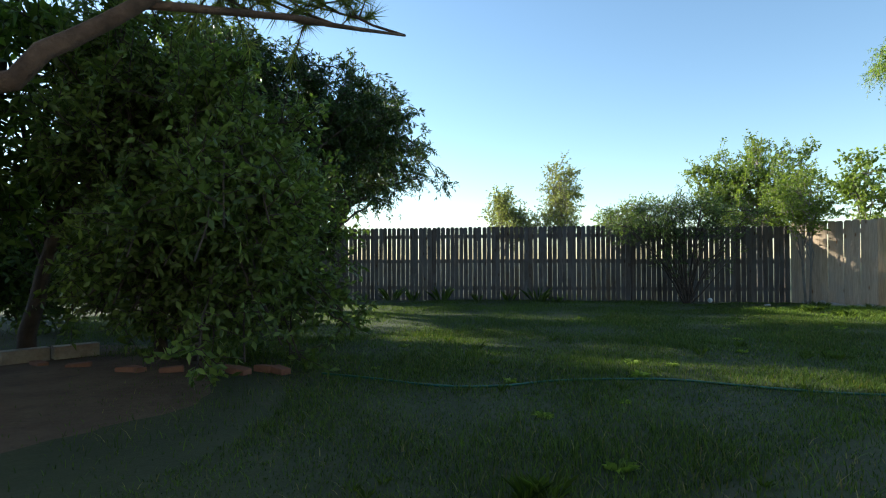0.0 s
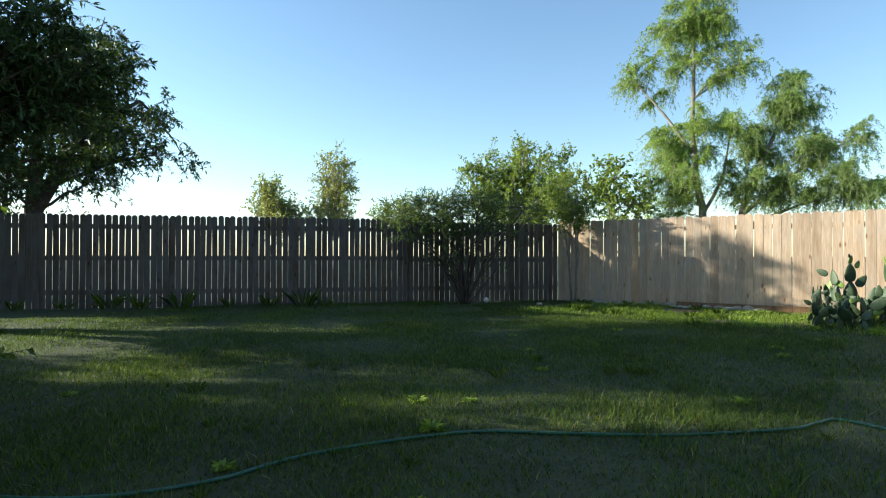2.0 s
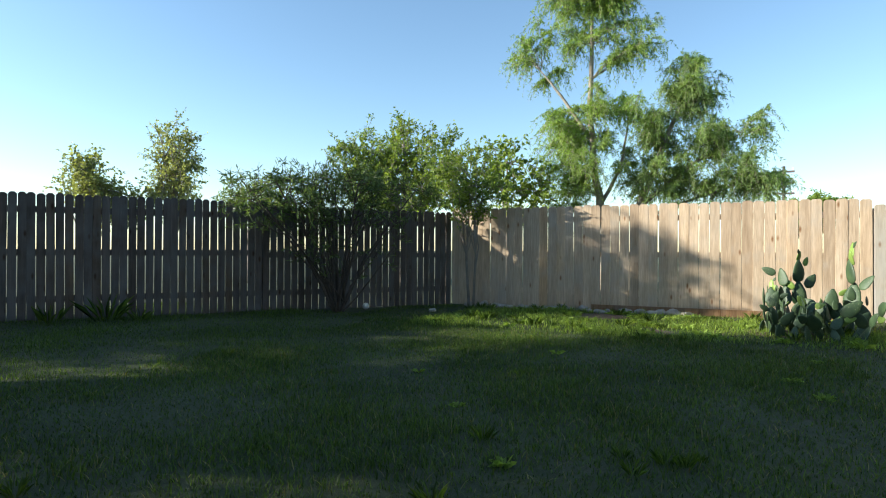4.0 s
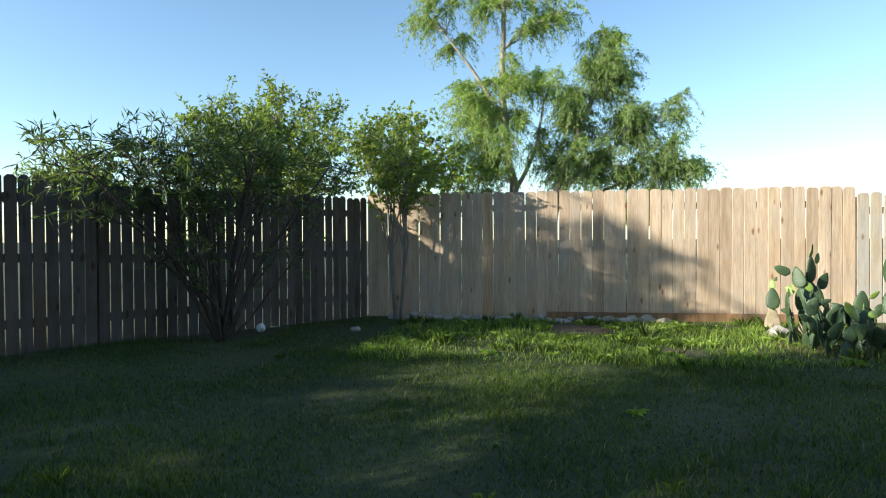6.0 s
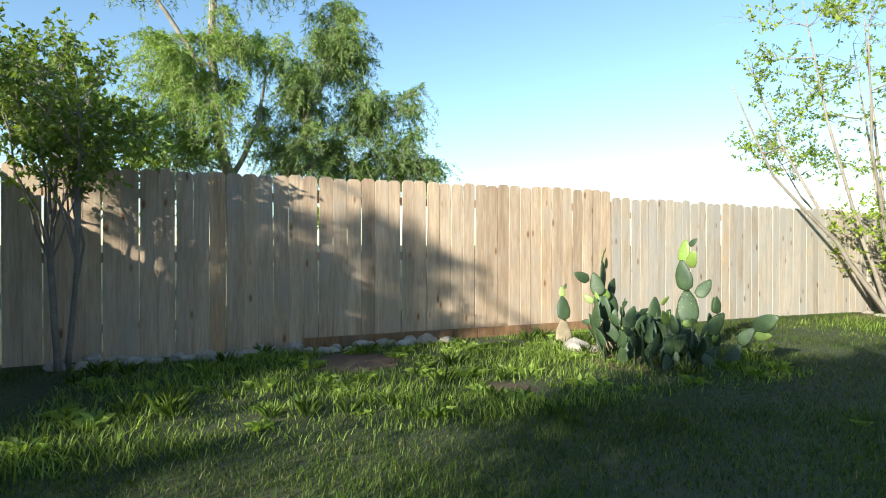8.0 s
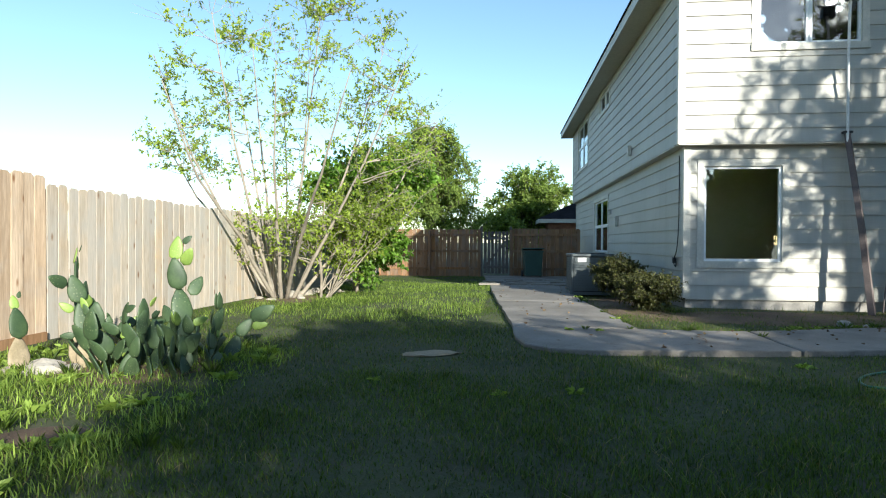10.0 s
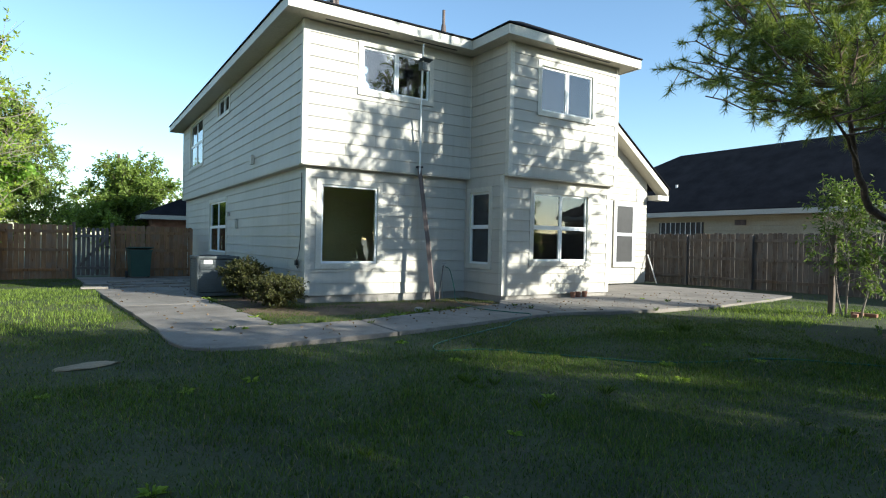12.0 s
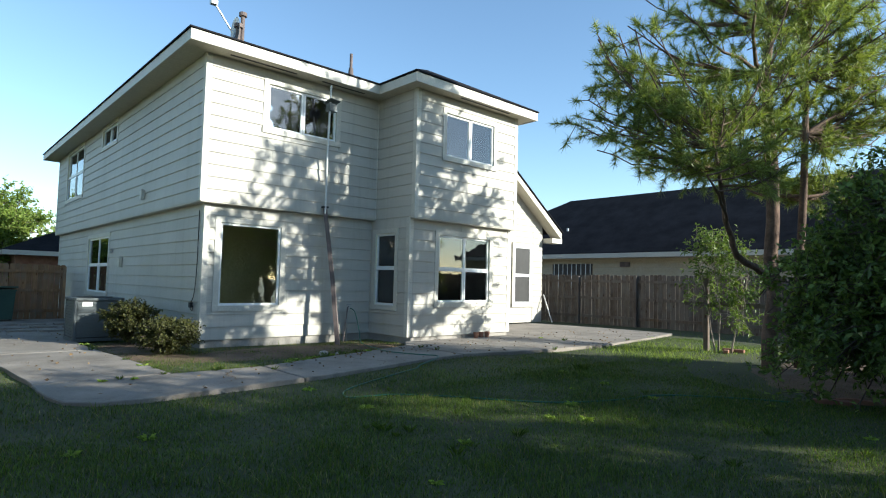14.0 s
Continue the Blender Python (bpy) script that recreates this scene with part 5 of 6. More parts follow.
make_plant("evergreen_shrub", "dark green shrub under the pine", "shrub", 59, [trunk(-3.4, 3.8, 1.2, 0.05)],
           [(-3.4, 3.8, 1.1, 0.8, 0.8, 1.0), (-3.3, 3.8, 2.0, 0.65, 0.65, 0.6)], 80, 16, 12, (0.10, 0.05), 0, "shade_leaf", "dark_bark", 0.32, 0.011, shell=0.7)
make_plant("evergreen_shrub", "dark green shrub at the back of the bed", "shrub", 63, [trunk(-2.4, 8.3, 1.0, 0.05)],
           [(-2.4, 8.3, 1.0, 1.3, 1.1, 1.0), (-2.0, 8.3, 1.7, 0.9, 0.8, 0.6)], 70, 16, 12, (0.11, 0.055), 0, "dull", "dark_bark", 0.35, 0.011, shell=0.7)
# small shrub near the patio post
make_plant("patio_shrub", "thin young shrub with yellow-green leaves around the patio post", "shrub", 55,
           [([(-4.75, 0.55, -0.1), (-4.7, 0.6, 0.9), (-4.6, 0.5, 2.0)], [0.022, 0.016, 0.008]), ([(-4.85, 0.75, -0.1), (-4.8, 0.95, 0.9), (-4.7, 1.2, 1.8)], [0.02, 0.015, 0.008]), ([(-4.7, 0.5, -0.1), (-4.75, 0.3, 1.0), (-4.8, 0.15, 1.9)], [0.02, 0.014, 0.008])],
           [(-4.7, 0.5, 2.1, 0.55, 0.65, 0.5), (-4.7, 1.1, 1.7, 0.6, 0.6, 0.6), (-4.7, 0.3, 1.3, 0.5, 0.55, 0.45), (-4.6, 1.2, 0.8, 0.5, 0.5, 0.5)], 56, 7, 9, (0.10, 0.034), 0, "dull", "bark", 0.3, 0.008, shell=0.5, twig_r=0.003)
# clipped shrubs by the shaded wall
for seed, x, y, r, h in ((61, 4.68, -6.75, 0.58, 0.84), (62, 4.55, -4.9, 0.60, 0.58)):
    make_plant("clipped_shrub", "rounded low green shrub beside the house wall", "shrub", seed, [trunk(x, y, h * 0.6, 0.03)],
               [(x, y, h * 0.52, r * 0.9, r * 1.1, h * 0.48)], 95, 18, 12, (0.045, 0.024), 0, "box_leaf", "dark_bark", 0.12, 0.008, shell=0.75, twig_r=0.003)


# ---- grass ----
def on_paving(x, y):
    inside = np.zeros(len(x), bool)
    for ring in PANELS:
        ok = np.zeros(len(x), bool)
        for (ax, ay), (bx, by) in zip(ring, ring[1:] + ring[:1]):
            cross = ((ay > y) != (by > y)) & (x < (bx - ax) * (y - ay) / ((by - ay) if by != ay else 1e-9) + ax)
            ok ^= cross
        inside |= ok
    return inside


def in_house(x, y):
    return ((x > -3.5) & (x < 3.95) & (y < -5.4)) | ((x > -3.5) & (x < 0.0) & (y < -4.0)) | ((x > -9.1) & (x < -3.4) & (y < -7.1))


def blades(rng, n, x0, x1, y0, y1, length, width, lean=0.5):
    x, y = rng.uniform(x0, x1, n), rng.uniform(y0, y1, n)
    hx = np.sin(x * 1.9 + 0.7 * np.sin(y * 1.3)) * np.sin(y * 2.3 + 0.9 * np.sin(x * 1.7))
    keep = ~on_paving(x, y) & ~in_house(x, y) & (rng.uniform(size=n) < 0.72 + 0.28 * hx)
    bed = ((x + 3.2) / 2.9) ** 2 + ((y - 3.3) / 2.4) ** 2 < 1
    keep &= ~bed | (rng.uniform(size=n) < 0.12)
    bare = np.zeros(n, bool)
    for bx, by, br in ((9.4, 1.75, 0.3), (7.55, -0.85, 0.28), (10.9, 2.6, 0.45), (11.2, 0.9, 0.4)):
        bare |= (x - bx) ** 2 + (y - by) ** 2 < br * br * rng.uniform(0.5, 1.2, n)
    keep &= ~bare
    x, y, hx = x[keep], y[keep], hx[keep]
    n = len(x)
    z = np.array([ground_height(p, q) for p, q in zip(x.tolist(), y.tolist())]) - 0.024
    a = rng.uniform(0, 2 * np.pi, n)
    tuft = np.clip(np.sin(x * 5.3 + 2 * np.sin(y * 3.1)) * np.sin(y * 4.7 + 2 * np.sin(x * 2.9)), 0, 1)
    L = length * rng.uniform(0.5, 1.2, n) * (0.85 + 0.3 * hx + 0.6 * tuft ** 2)
    tilt = rng.uniform(0.05, lean, n)
    d = np.stack([np.cos(a) * tilt, np.sin(a) * tilt, np.ones(n)], 1)
    s = np.stack([-np.sin(a), np.cos(a), np.zeros(n)], 1) * (width * rng.uniform(0.6, 1.2, n))[:, None] / 2
    p = np.stack([x, y, z], 1)
    m = p + d * L[:, None] * 0.55
    tip = p + d * L[:, None] * np.array([1.5, 1.5, 0.95])
    v = np.stack([p - s, p + s, m + s * 0.8, m - s * 0.8, tip], 1).reshape(-1, 3)
    i = np.arange(n)[:, None] * 5
    return v, np.concatenate([i, i + 1, i + 2, i + 3, i + 3, i + 2, i + 4], 1).ravel(), np.tile([4, 3], n)


def make_grass(name, label, regions, length, width, material, seed, lean=0.7):
    rng = np.random.default_rng(seed)
    vs, fs, ss, off = [], [], [], 0
    for x0, x1, y0, y1, per in regions:
        v, f, s = blades(rng, int((x1 - x0) * (y1 - y0) * per), x0, x1, y0, y1, length, width, lean)
        vs.append(v)
        fs.append(f + off)
        ss.append(s)
        off += len(v)
    ob = new(name, raw_mesh(name, np.concatenate(vs), np.concatenate(fs), np.concatenate(ss), MAT[material]))
    return tagged(ob, label, "grass", kind="stuff")


make_grass("lawn_grass", "short uneven green lawn grass", [
    (-1.8, 9.2, 0.0, 5.6, 4300), (9.2, 11.7, -8.0, 6.2, 2100), (-1.8, 9.2, -4.5, 0.0, 1700), (4.0, 11.7, -17.4, -4.5, 1050), (-2.0, 9.6, 5.6, 10.5, 2300), (-9.5, -1.8, 3.0, 9.0, 330), (-7.5, -1.8, -2.0, 3.0, 1200), (-10.0, 6.0, 10.5, 18.0, 120), (0.0, 5.3, -5.5, -2.4, 420)],
    0.042, 0.0056, "grass", 71, 0.95)
make_grass("tall_grass", "longer rough grass blades in the lawn", [
    (-1.8, 10.5, -1.0, 5.6, 60), (0.2, 5.2, -5.4, -2.6, 60), (-9.0, -2.0, -2.0, 1.0, 50)],
    0.095, 0.0065, "grass", 72, 0.7)
make_grass("dry_grass", "dry straw-coloured blades between the green", [(-1.8, 10.5, -2.0, 5.6, 230), (5.0, 11.5, -8.0, -2.0, 120), (0.0, 5.3, -5.5, -2.4, 300)], 0.05, 0.005, "dry_grass", 73, 1.3)
# weedy blades over the sunlit lawn; their raised colour adds to the sun
make_grass("sun_tinted_grass", "lusher grass and weeds, coloured brighter where the sun falls", [(8.8, 11.6, -0.8, 4.9, 900), (7.2, 11.2, -13.0, -3.0, 330), (-6.0, -2.2, -1.3, 1.6, 260)], 0.085, 0.0085, "sun_tinted", 74, 0.9)


# ---- garden bed ----
def blob_ring(cx, cy, rx, ry, n, seed, rough=0.12):
    out = []
    for i in range(n):
        a = 2 * math.pi * i / n
        k = 1 + rough * noise.noise((math.cos(a) * 2 + seed, math.sin(a) * 2, seed * 1.7))
        out.append((cx + rx * k * math.cos(a), cy + ry * k * math.sin(a)))
    return out


def make_mound(name, label, category, cx, cy, rx, ry, top, material, seed, kind="structure"):
    """A low uneven mound of soil that thins out to nothing at its edge."""
    s = Shape()
    rings, n = 9, 56
    outline = blob_ring(0, 0, rx, ry, n, seed)
    for r in range(rings + 1):
        t = r / rings
        for x, y in outline:
            px, py = cx + x * t, cy + y * t
            s.v.append((px, py, ground_height(px, py) - 0.025 + top * (1 - t ** 3) + 0.02 * noise.noise((px * 3, py * 3, seed)) * (1 - t)))
    for r in range(rings):
        for i in range(n):
            a, b = r * n + i, r * n + (i + 1) % n
            s.f.append((a, a + n, b + n, b))
    return tagged(part(name, s, MAT[material], None, "", True), label, category, kind=kind)


make_mound("garden_bed", "bare brown soil of the shrub bed", "garden bed", -3.2, 4.4, 2.9, 2.6, 0.035, "bed_soil", 3.0)
make_mound("bare_soil", "dirt and leaf litter below the picture window", "soil", 2.4, -4.15, 2.6, 0.95, 0.03, "bed_soil", 9.0)
make_mound("bare_soil", "dry dirt around the clipped shrubs", "soil", 4.75, -5.6, 0.62, 2.2, 0.03, "bed_soil", 10.0)
make_mound("bare_soil", "strip of bare soil along the fence", "soil", 10.9, 2.6, 0.5, 0.45, 0.025, "bed_soil", 5.0)
make_mound("bare_soil", "worn bare patch in the lawn", "soil", 9.4, 1.75, 0.32, 0.22, 0.022, "bed_soil", 6.0)
make_mound("bare_soil", "bare soil at the foot of the cactus", "soil", 10.1, 0.05, 0.75, 0.7, 0.025, "bed_soil", 7.0)
make_mound("bare_soil", "bare soil under the spring tree", "soil", 11.0, -6.2, 0.7, 1.9, 0.03, "bed_soil", 8.0)


def rock_mesh(name, seed, material):
    bm = bmesh.new()
    bmesh.ops.create_icosphere(bm, subdivisions=2, radius=1.0)
    for v in bm.verts:
        v.co *= 1 + 0.32 * noise.noise(v.co * 1.3 + Vector((seed * 7.1, 0, 0))) + 0.1 * noise.noise(v.co * 4 + Vector((0, seed, 0)))
        if v.co.z < -0.45:
            v.co.z = -0.45
    me = bpy.data.meshes.new(name)
    bm.to_mesh(me)
    bm.free()
    me.materials.append(MAT[material])
    return me


rock_meshes = [rock_mesh("rock", i, "rock") for i in range(6)]
rock_rng = random.Random(12)


def make_rock(x, y, size, label, group):
    ob = new("rock", rock_rng.choice(rock_meshes))
    sx, sy, sz = size * rock_rng.uniform(0.8, 1.3), size * rock_rng.uniform(0.7, 1.1), size * rock_rng.uniform(0.45, 0.75)
    ob.matrix_basis = pose(x, y, ground_height(x, y) - 0.02 + sz * 0.4, rock_rng.uniform(-8, 8), rock_rng.uniform(-8, 8), rock_rng.uniform(0, 360)) @ Matrix.Diagonal((sx, sy, sz, 1))
    return tagged(ob, label, "rock", group)


for i in range(30):
    make_rock(11.55 + rock_rng.uniform(-0.16, 0.12), 5.0 - i * 0.125 + rock_rng.uniform(-0.05, 0.05), rock_rng.uniform(0.05, 0.12), "pale rough stone along the fence foot", "stones along the fence")
for i in range(34):
    a = rock_rng.uniform(0, 6.28)
    make_rock(11.05 + 0.55 * math.cos(a) * rock_rng.random(), -6.0 - 2.0 * rock_rng.random() + 0.9 * math.sin(a), rock_rng.uniform(0.06, 0.14), "pale stone at the foot of the tree", "stones under the tree")
for x, y, r in ((10.60, 0.36, 0.17), (10.40, 0.3, 0.10), (10.9, 0.35, 0.07), (10.5, 5.3, 0.07), (2.45, -3.3, 0.10), (2.2, -3.25, 0.07), (1.95, -3.05, 0.06)):
    make_rock(x, y, r, "pale stone lying in the grass", "loose stones")
ob = new("flat_stone", rock_mesh("flat_stone", 9, "cork"))
ob.matrix_basis = pose(7.6, -0.85, -0.016, 2, 0, 20) @ Matrix.Diagonal((0.30, 0.14, 0.028, 1))
tagged(ob, "flat tan stone sunk in the lawn", "stone")
bm = bmesh.new()
bmesh.ops.create_uvsphere(bm, u_segments=16, v_segments=10, radius=0.055)
me = bpy.data.meshes.new("ball")
bm.to_mesh(me)
bm.free()
me.materials.append(MAT["vinyl"])
me.shade_smooth()
ball = new("ball", me)
ball.matrix_basis = pose(10.1, 6.35, 0.05)
tagged(ball, "small pale ball in the grass", "ball")


# ---- edging blocks of the bed ----
def brick_mesh():
    bm = bmesh.new()
    bmesh.ops.create_cube(bm, size=1.0)
    bmesh.ops.scale(bm, vec=(0.20, 0.095, 0.065), verts=bm.verts)
    bmesh.ops.bevel(bm, geom=bm.edges[:], offset=0.006, segments=1, affect="EDGES")
    me = bpy.data.meshes.new("edging_brick")
    bm.to_mesh(me)
    bm.free()
    me.materials.append(MAT["brick"])
    return me


edging = brick_mesh()
erng = random.Random(4)
for i in (0, 1, 3, 4, 7, 9, 10, 13, 16):
    t = i / 17
    x, y = -0.15 - 2.0 * t, 3.62 + 1.55 * t ** 1.4
    ob = new("edging_brick", edging)
    ob.matrix_basis = pose(x + erng.uniform(-0.08, 0.08), y + erng.uniform(-0.08, 0.08), 0.01, erng.uniform(-6, 6), erng.uniform(-5, 5), 140 + erng.uniform(-40, 40))
    tagged(ob, "worn red edging brick around the bed", "brick", "edging bricks")
for i in range(5):
    ob = new("concrete_block", Shape().box(-0.2, -0.07, 0, 0.2, 0.07, 0.14, 0.012).mesh("concrete_block", MAT["rock"]))
    ob.matrix_basis = pose(-1.75 - i * 0.42, 5.45 - i * 0.12, -0.01, 0, 0, 15 + i * 3)
    tagged(ob, "pale concrete block edging the bed", "block", "edging blocks")


# ---- prickly pear ----
def pad_mesh(name, material, seed):
    """A flat oval pad, narrow at its foot, standing on its foot at z = 0 and one unit high."""
    s = Shape()
    rng = random.Random(seed)
    rows, cols = 9, 14
    for r in range(rows + 1):
        t = r / rows
        w = 0.29 * math.sin(math.pi * min(1.0, 0.07 + 0.93 * t) ** 0.78) ** 0.62 if 0 < t < 1 else 0.05
        th = 0.055 * math.sin(math.pi * (0.08 + 0.88 * t)) ** 0.5
        for c in range(cols):
            a = 2 * math.pi * c / cols
            bend = 0.05 * math.sin(t * 2.2 + seed)
            s.v.append((w * math.cos(a) * rng.uniform(0.97, 1.03), th * math.sin(a) + bend, t))
    for r in range(rows):
        for c in range(cols):
            a, b = r * cols + c, r * cols + (c + 1) % cols
            s.f.append((a, b, b + cols, a + cols))
    s.f += [tuple(range(cols - 1, -1, -1)), tuple(range(rows * cols, (rows + 1) * cols))]
    return s.mesh(name, MAT[material], True)


def make_cactus():
    base = thing("prickly_pear", "large prickly pear cactus with old corky stems and bright young pads", "cactus", at=(9.85, -0.1, 0))
    rng = random.Random(33)
    old, young, stem = [pad_mesh("pad", "cactus", i) for i in range(4)], [pad_mesh("pad", "new_pad", i + 5) for i in range(3)], [pad_mesh("old_stem", "cork", 9)]

    def put(meshes, name, at, size, tilt, lean, turn):
        ob = part(name, rng.choice(meshes), None, base)
        m = pose(*at, 0, 0, turn) @ pose(0, 0, 0, tilt, lean, 0)
        ob.matrix_basis = m @ Matrix.Diagonal((size, size, size, 1))
        return m @ Vector((0, 0, size * 0.94)), m

    def chain(x, y, sizes, turn, first_stem=False, young_tip=0.5, spread=22):
        at, lean, tilt = Vector((x, y, -0.03)), rng.uniform(-0.8, 0.8) * spread, rng.uniform(-0.8, 0.8) * spread
        for i, size in enumerate(sizes):
            last = i == len(sizes) - 1
            kind = stem if (first_stem and i == 0) else young if last and rng.random() < young_tip else old
            tip, m = put(kind, "old_stem" if kind is stem else "pad", at, size, tilt, lean, turn)
            if i and rng.random() < 0.8:
                side = rng.choice((-1, 1))
                a = m @ Vector((side * 0.26 * size, 0.02, size * 0.74))
                put(young if rng.random() < 0.3 else old, "pad", a, size * rng.uniform(0.4, 0.75), tilt + rng.uniform(-15, 15), lean + side * rng.uniform(25, 50), turn + rng.uniform(-30, 30))
            at, lean, tilt, turn = tip, lean * 0.5 + rng.uniform(-spread, spread), tilt * 0.5 + rng.uniform(-14, 14), turn + rng.uniform(-45, 45)

    # single stems that stand apart towards the fence
    chain(1.0, 0.42, (0.30, 0.26, 0.12), 70, True, 1.0, 7)
    chain(0.70, 0.10, (0.34, 0.32, 0.30, 0.14), 60, True, 1.0, 9)
    chain(0.48, 0.30, (0.34, 0.28, 0.24), 20, True, 0.6, 12)
    chain(-0.05, -0.25, (0.36, 0.34, 0.30, 0.22), 15, False, 1.0, 12)
    for i in range(36):
        a = i * 2.4
        r = 0.08 + 0.5 * math.sqrt(i / 36)
        chain(-0.02 + r * math.cos(a), 0.08 + r * math.sin(a), [rng.uniform(0.17, 0.27) for _ in range(rng.choice((2, 2, 3)))], rng.uniform(0, 180), False, 0.15, 42)
    return base


make_cactus()


# ---- things round the house ----
def make_air_conditioner():
    u = thing("air_conditioner", "grey-green outdoor air conditioning unit on the path", "air conditioner", at=(5.0, -8.2, 0.035 + fall(-8.2)))
    part("base_pan", Shape().box(-0.45, -0.45, 0, 0.45, 0.45, 0.06, 0.03), MAT["ac"], u)
    core = Shape().box(-0.41, -0.41, 0.06, 0.41, 0.41, 0.80, 0.05)
    part("coil", core, MAT["black"], u)
    for x in (-0.44, 0.38):
        for y in (-0.44, 0.38):
            part("corner_post", Shape().box(x, y, 0.06, x + 0.06, y + 0.06, 0.82, 0.012), MAT["ac"], u)
    for i in range(13):
        z = 0.085 + i * 0.055
        s = Shape()
        s.box(-0.375, 0.412, z, 0.375, 0.432, z + 0.05)
        s.box(0.412, -0.375, z, 0.432, 0.375, z + 0.044)
        s.box(-0.375, -0.432, z, 0.375, -0.412, z + 0.044)
        part("louvre", s, MAT["ac"], u)
    part("top_cover", Shape().box(-0.46, -0.46, 0.82, 0.46, 0.46, 0.87, 0.05), MAT["ac"], u)
    part("fan_guard", Shape().tube([(0, 0, 0.871), (0, 0, 0.885)], 0.33, 24), MAT["black"], u)
    part("label_plate", Shape().box(0.12, 0.433, 0.70, 0.30, 0.437, 0.79), MAT["vinyl"], u, "white rating label")
    return u


make_air_conditioner()


def make_bin():
    b = thing("wheeled_bin", "dark green wheeled rubbish bin beside the gate", "bin", at=(5.8, -16.6, 0.035 + fall(-16.6)), turn=6)
    s = Shape()
    lo = [(-0.33, -0.30), (0.33, -0.30), (0.33, 0.30), (-0.33, 0.30)]
    s.v = [(x * 0.86, y * 0.86, 0.06) for x, y in lo] + [(x, y, 0.92) for x, y in lo] + [(x * 1.08, y * 1.08, 0.92) for x, y in lo] + [(x * 1.08, y * 1.08, 0.97) for x, y in lo]
    s.f = [(3, 2, 1, 0), (12, 13, 14, 15)]
    for k in (0, 4, 8):
        s.f += [(k + i, k + (i + 1) % 4, k + 4 + (i + 1) % 4, k + 4 + i) for i in range(4)]
    part("body", s, MAT["bin"], b)
    part("lid", Shape().slab([(-0.37, -0.34, 0.975), (0.37, -0.34, 0.975), (0.37, 0.36, 1.03), (-0.37, 0.36, 1.03)], (0, 0, 0.045)), MAT["bin"], b)
    part("handle", Shape().tube([(-0.3, -0.4, 1.0), (0.3, -0.4, 1.0)], 0.018, 8), MAT["bin"], b)
    for x in (-0.34, 0.34):
        part("wheel", Shape().tube([(x - 0.03, -0.27, 0.12), (x + 0.03, -0.27, 0.12)], 0.12, 16), MAT["black"], b)
    return b


make_bin()

pole = thing("leaning_pole", "grey weathered timber pole leaning on the house", "pole", at=(1.22, -4.8, 0))
part("post", Shape().tube([(0, 0, -0.05), (0.05, -0.2, 1.3), (0.13, -0.48, 2.86)], [0.062, 0.056, 0.052], 4), MAT["pole"], pole)
part("pole_cap", Shape().box(0.07, -0.535, 2.865, 0.19, -0.425, 2.90), MAT["black"], pole)
aerial = thing("white_pipe", "thin white pipe rising from the pole to the eave", "pipe", at=(1.36, -5.25, 2.7))
part("pipe", Shape().tube([(0, 0, 0), (0.06, 0.1, 1.4), (0.11, 0.24, 2.77)], 0.021, 8), MAT["pipe"], aerial)
box = thing("bird_box", "small grey-green bird box fixed to the pipe", "bird box", at=(1.42, -5.06, 4.92), turn=10)
part("body", Shape().box(-0.10, -0.06, 0, 0.10, 0.08, 0.16, 0.004), MAT["ac"], box)
part("roof", Shape().slab([(-0.14, -0.10, 0.165), (0.14, -0.10, 0.165), (0.14, 0.14, 0.23), (-0.14, 0.14, 0.23)], (0, 0, 0.015)), MAT["ac"], box)


def curve_points(points, n=10):
    """A smooth run through the points."""
    P = [Vector(p) for p in points]
    out = []
    for i in range(len(P) - 1):
        a, b, c, d = P[max(i - 1, 0)], P[i], P[i + 1], P[min(i + 2, len(P) - 1)]
        for k in range(n):
            t = k / n
            out.append(0.5 * ((2 * b) + (c - a) * t + (2 * a - 5 * b + 4 * c - d) * t * t + (3 * b - a - 3 * c + d) * t ** 3))
    return out + [P[-1]]


tap = thing("garden_tap", "brass garden tap on a standpipe by the wall", "tap", at=(0.62, -5.38, 0))
part("standpipe", Shape().tube([(0, -0.02, -0.05), (0, -0.02, 0.70), (0, 0.06, 0.74)], 0.013, 8), MAT["metal"], tap)
part("tap_handle", Shape().tube([(-0.05, 0.04, 0.78), (0.05, 0.04, 0.78)], 0.01, 6), MAT["metal"], tap)
part("prop", Shape().tube([(0.02, 0.04, 0.72), (0.16, 0.14, 0.25), (0.2, 0.18, -0.03)], 0.012, 6), MAT["pole"], tap)
hose = curve_points([(0.62, -5.28, 0.70), (0.60, -5.12, 0.62), (0.66, -4.85, 0.25), (0.9, -4.4, 0.03), (1.3, -3.3, 0.045), (1.45, -2.75, 0.055), (1.25, -2.15, 0.055), (1.10, -1.85, 0.055), (1.35, -1.6, 0.05), (2.1, -1.25, 0.02), (3.0, -0.85, 0.0), (3.85, -0.45, 0.004), (4.08, -0.1, 0.02), (3.9, 0.02, 0.02),
                      (3.6, 0.15, 0.01), (3.13, 0.61, -0.003), (2.75, 1.15, 0.0), (2.45, 1.56, 0.002), (2.0, 1.84, 0.006), (1.56, 2.01, 0.008), (1.13, 2.08, 0.004), (0.73, 2.34, 0.0), (0.35, 2.9, 0.01), (0.1, 3.3, 0.02)])
hose = [p if p.y < -1.3 else Vector((p.x, p.y, ground_height(p.x, p.y) - 0.010)) for p in hose]
tagged(part("garden_hose", Shape().tube(hose, 0.0098, 7), MAT["hose"], None, "", True), "long green garden hose lying over lawn and path", "hose")

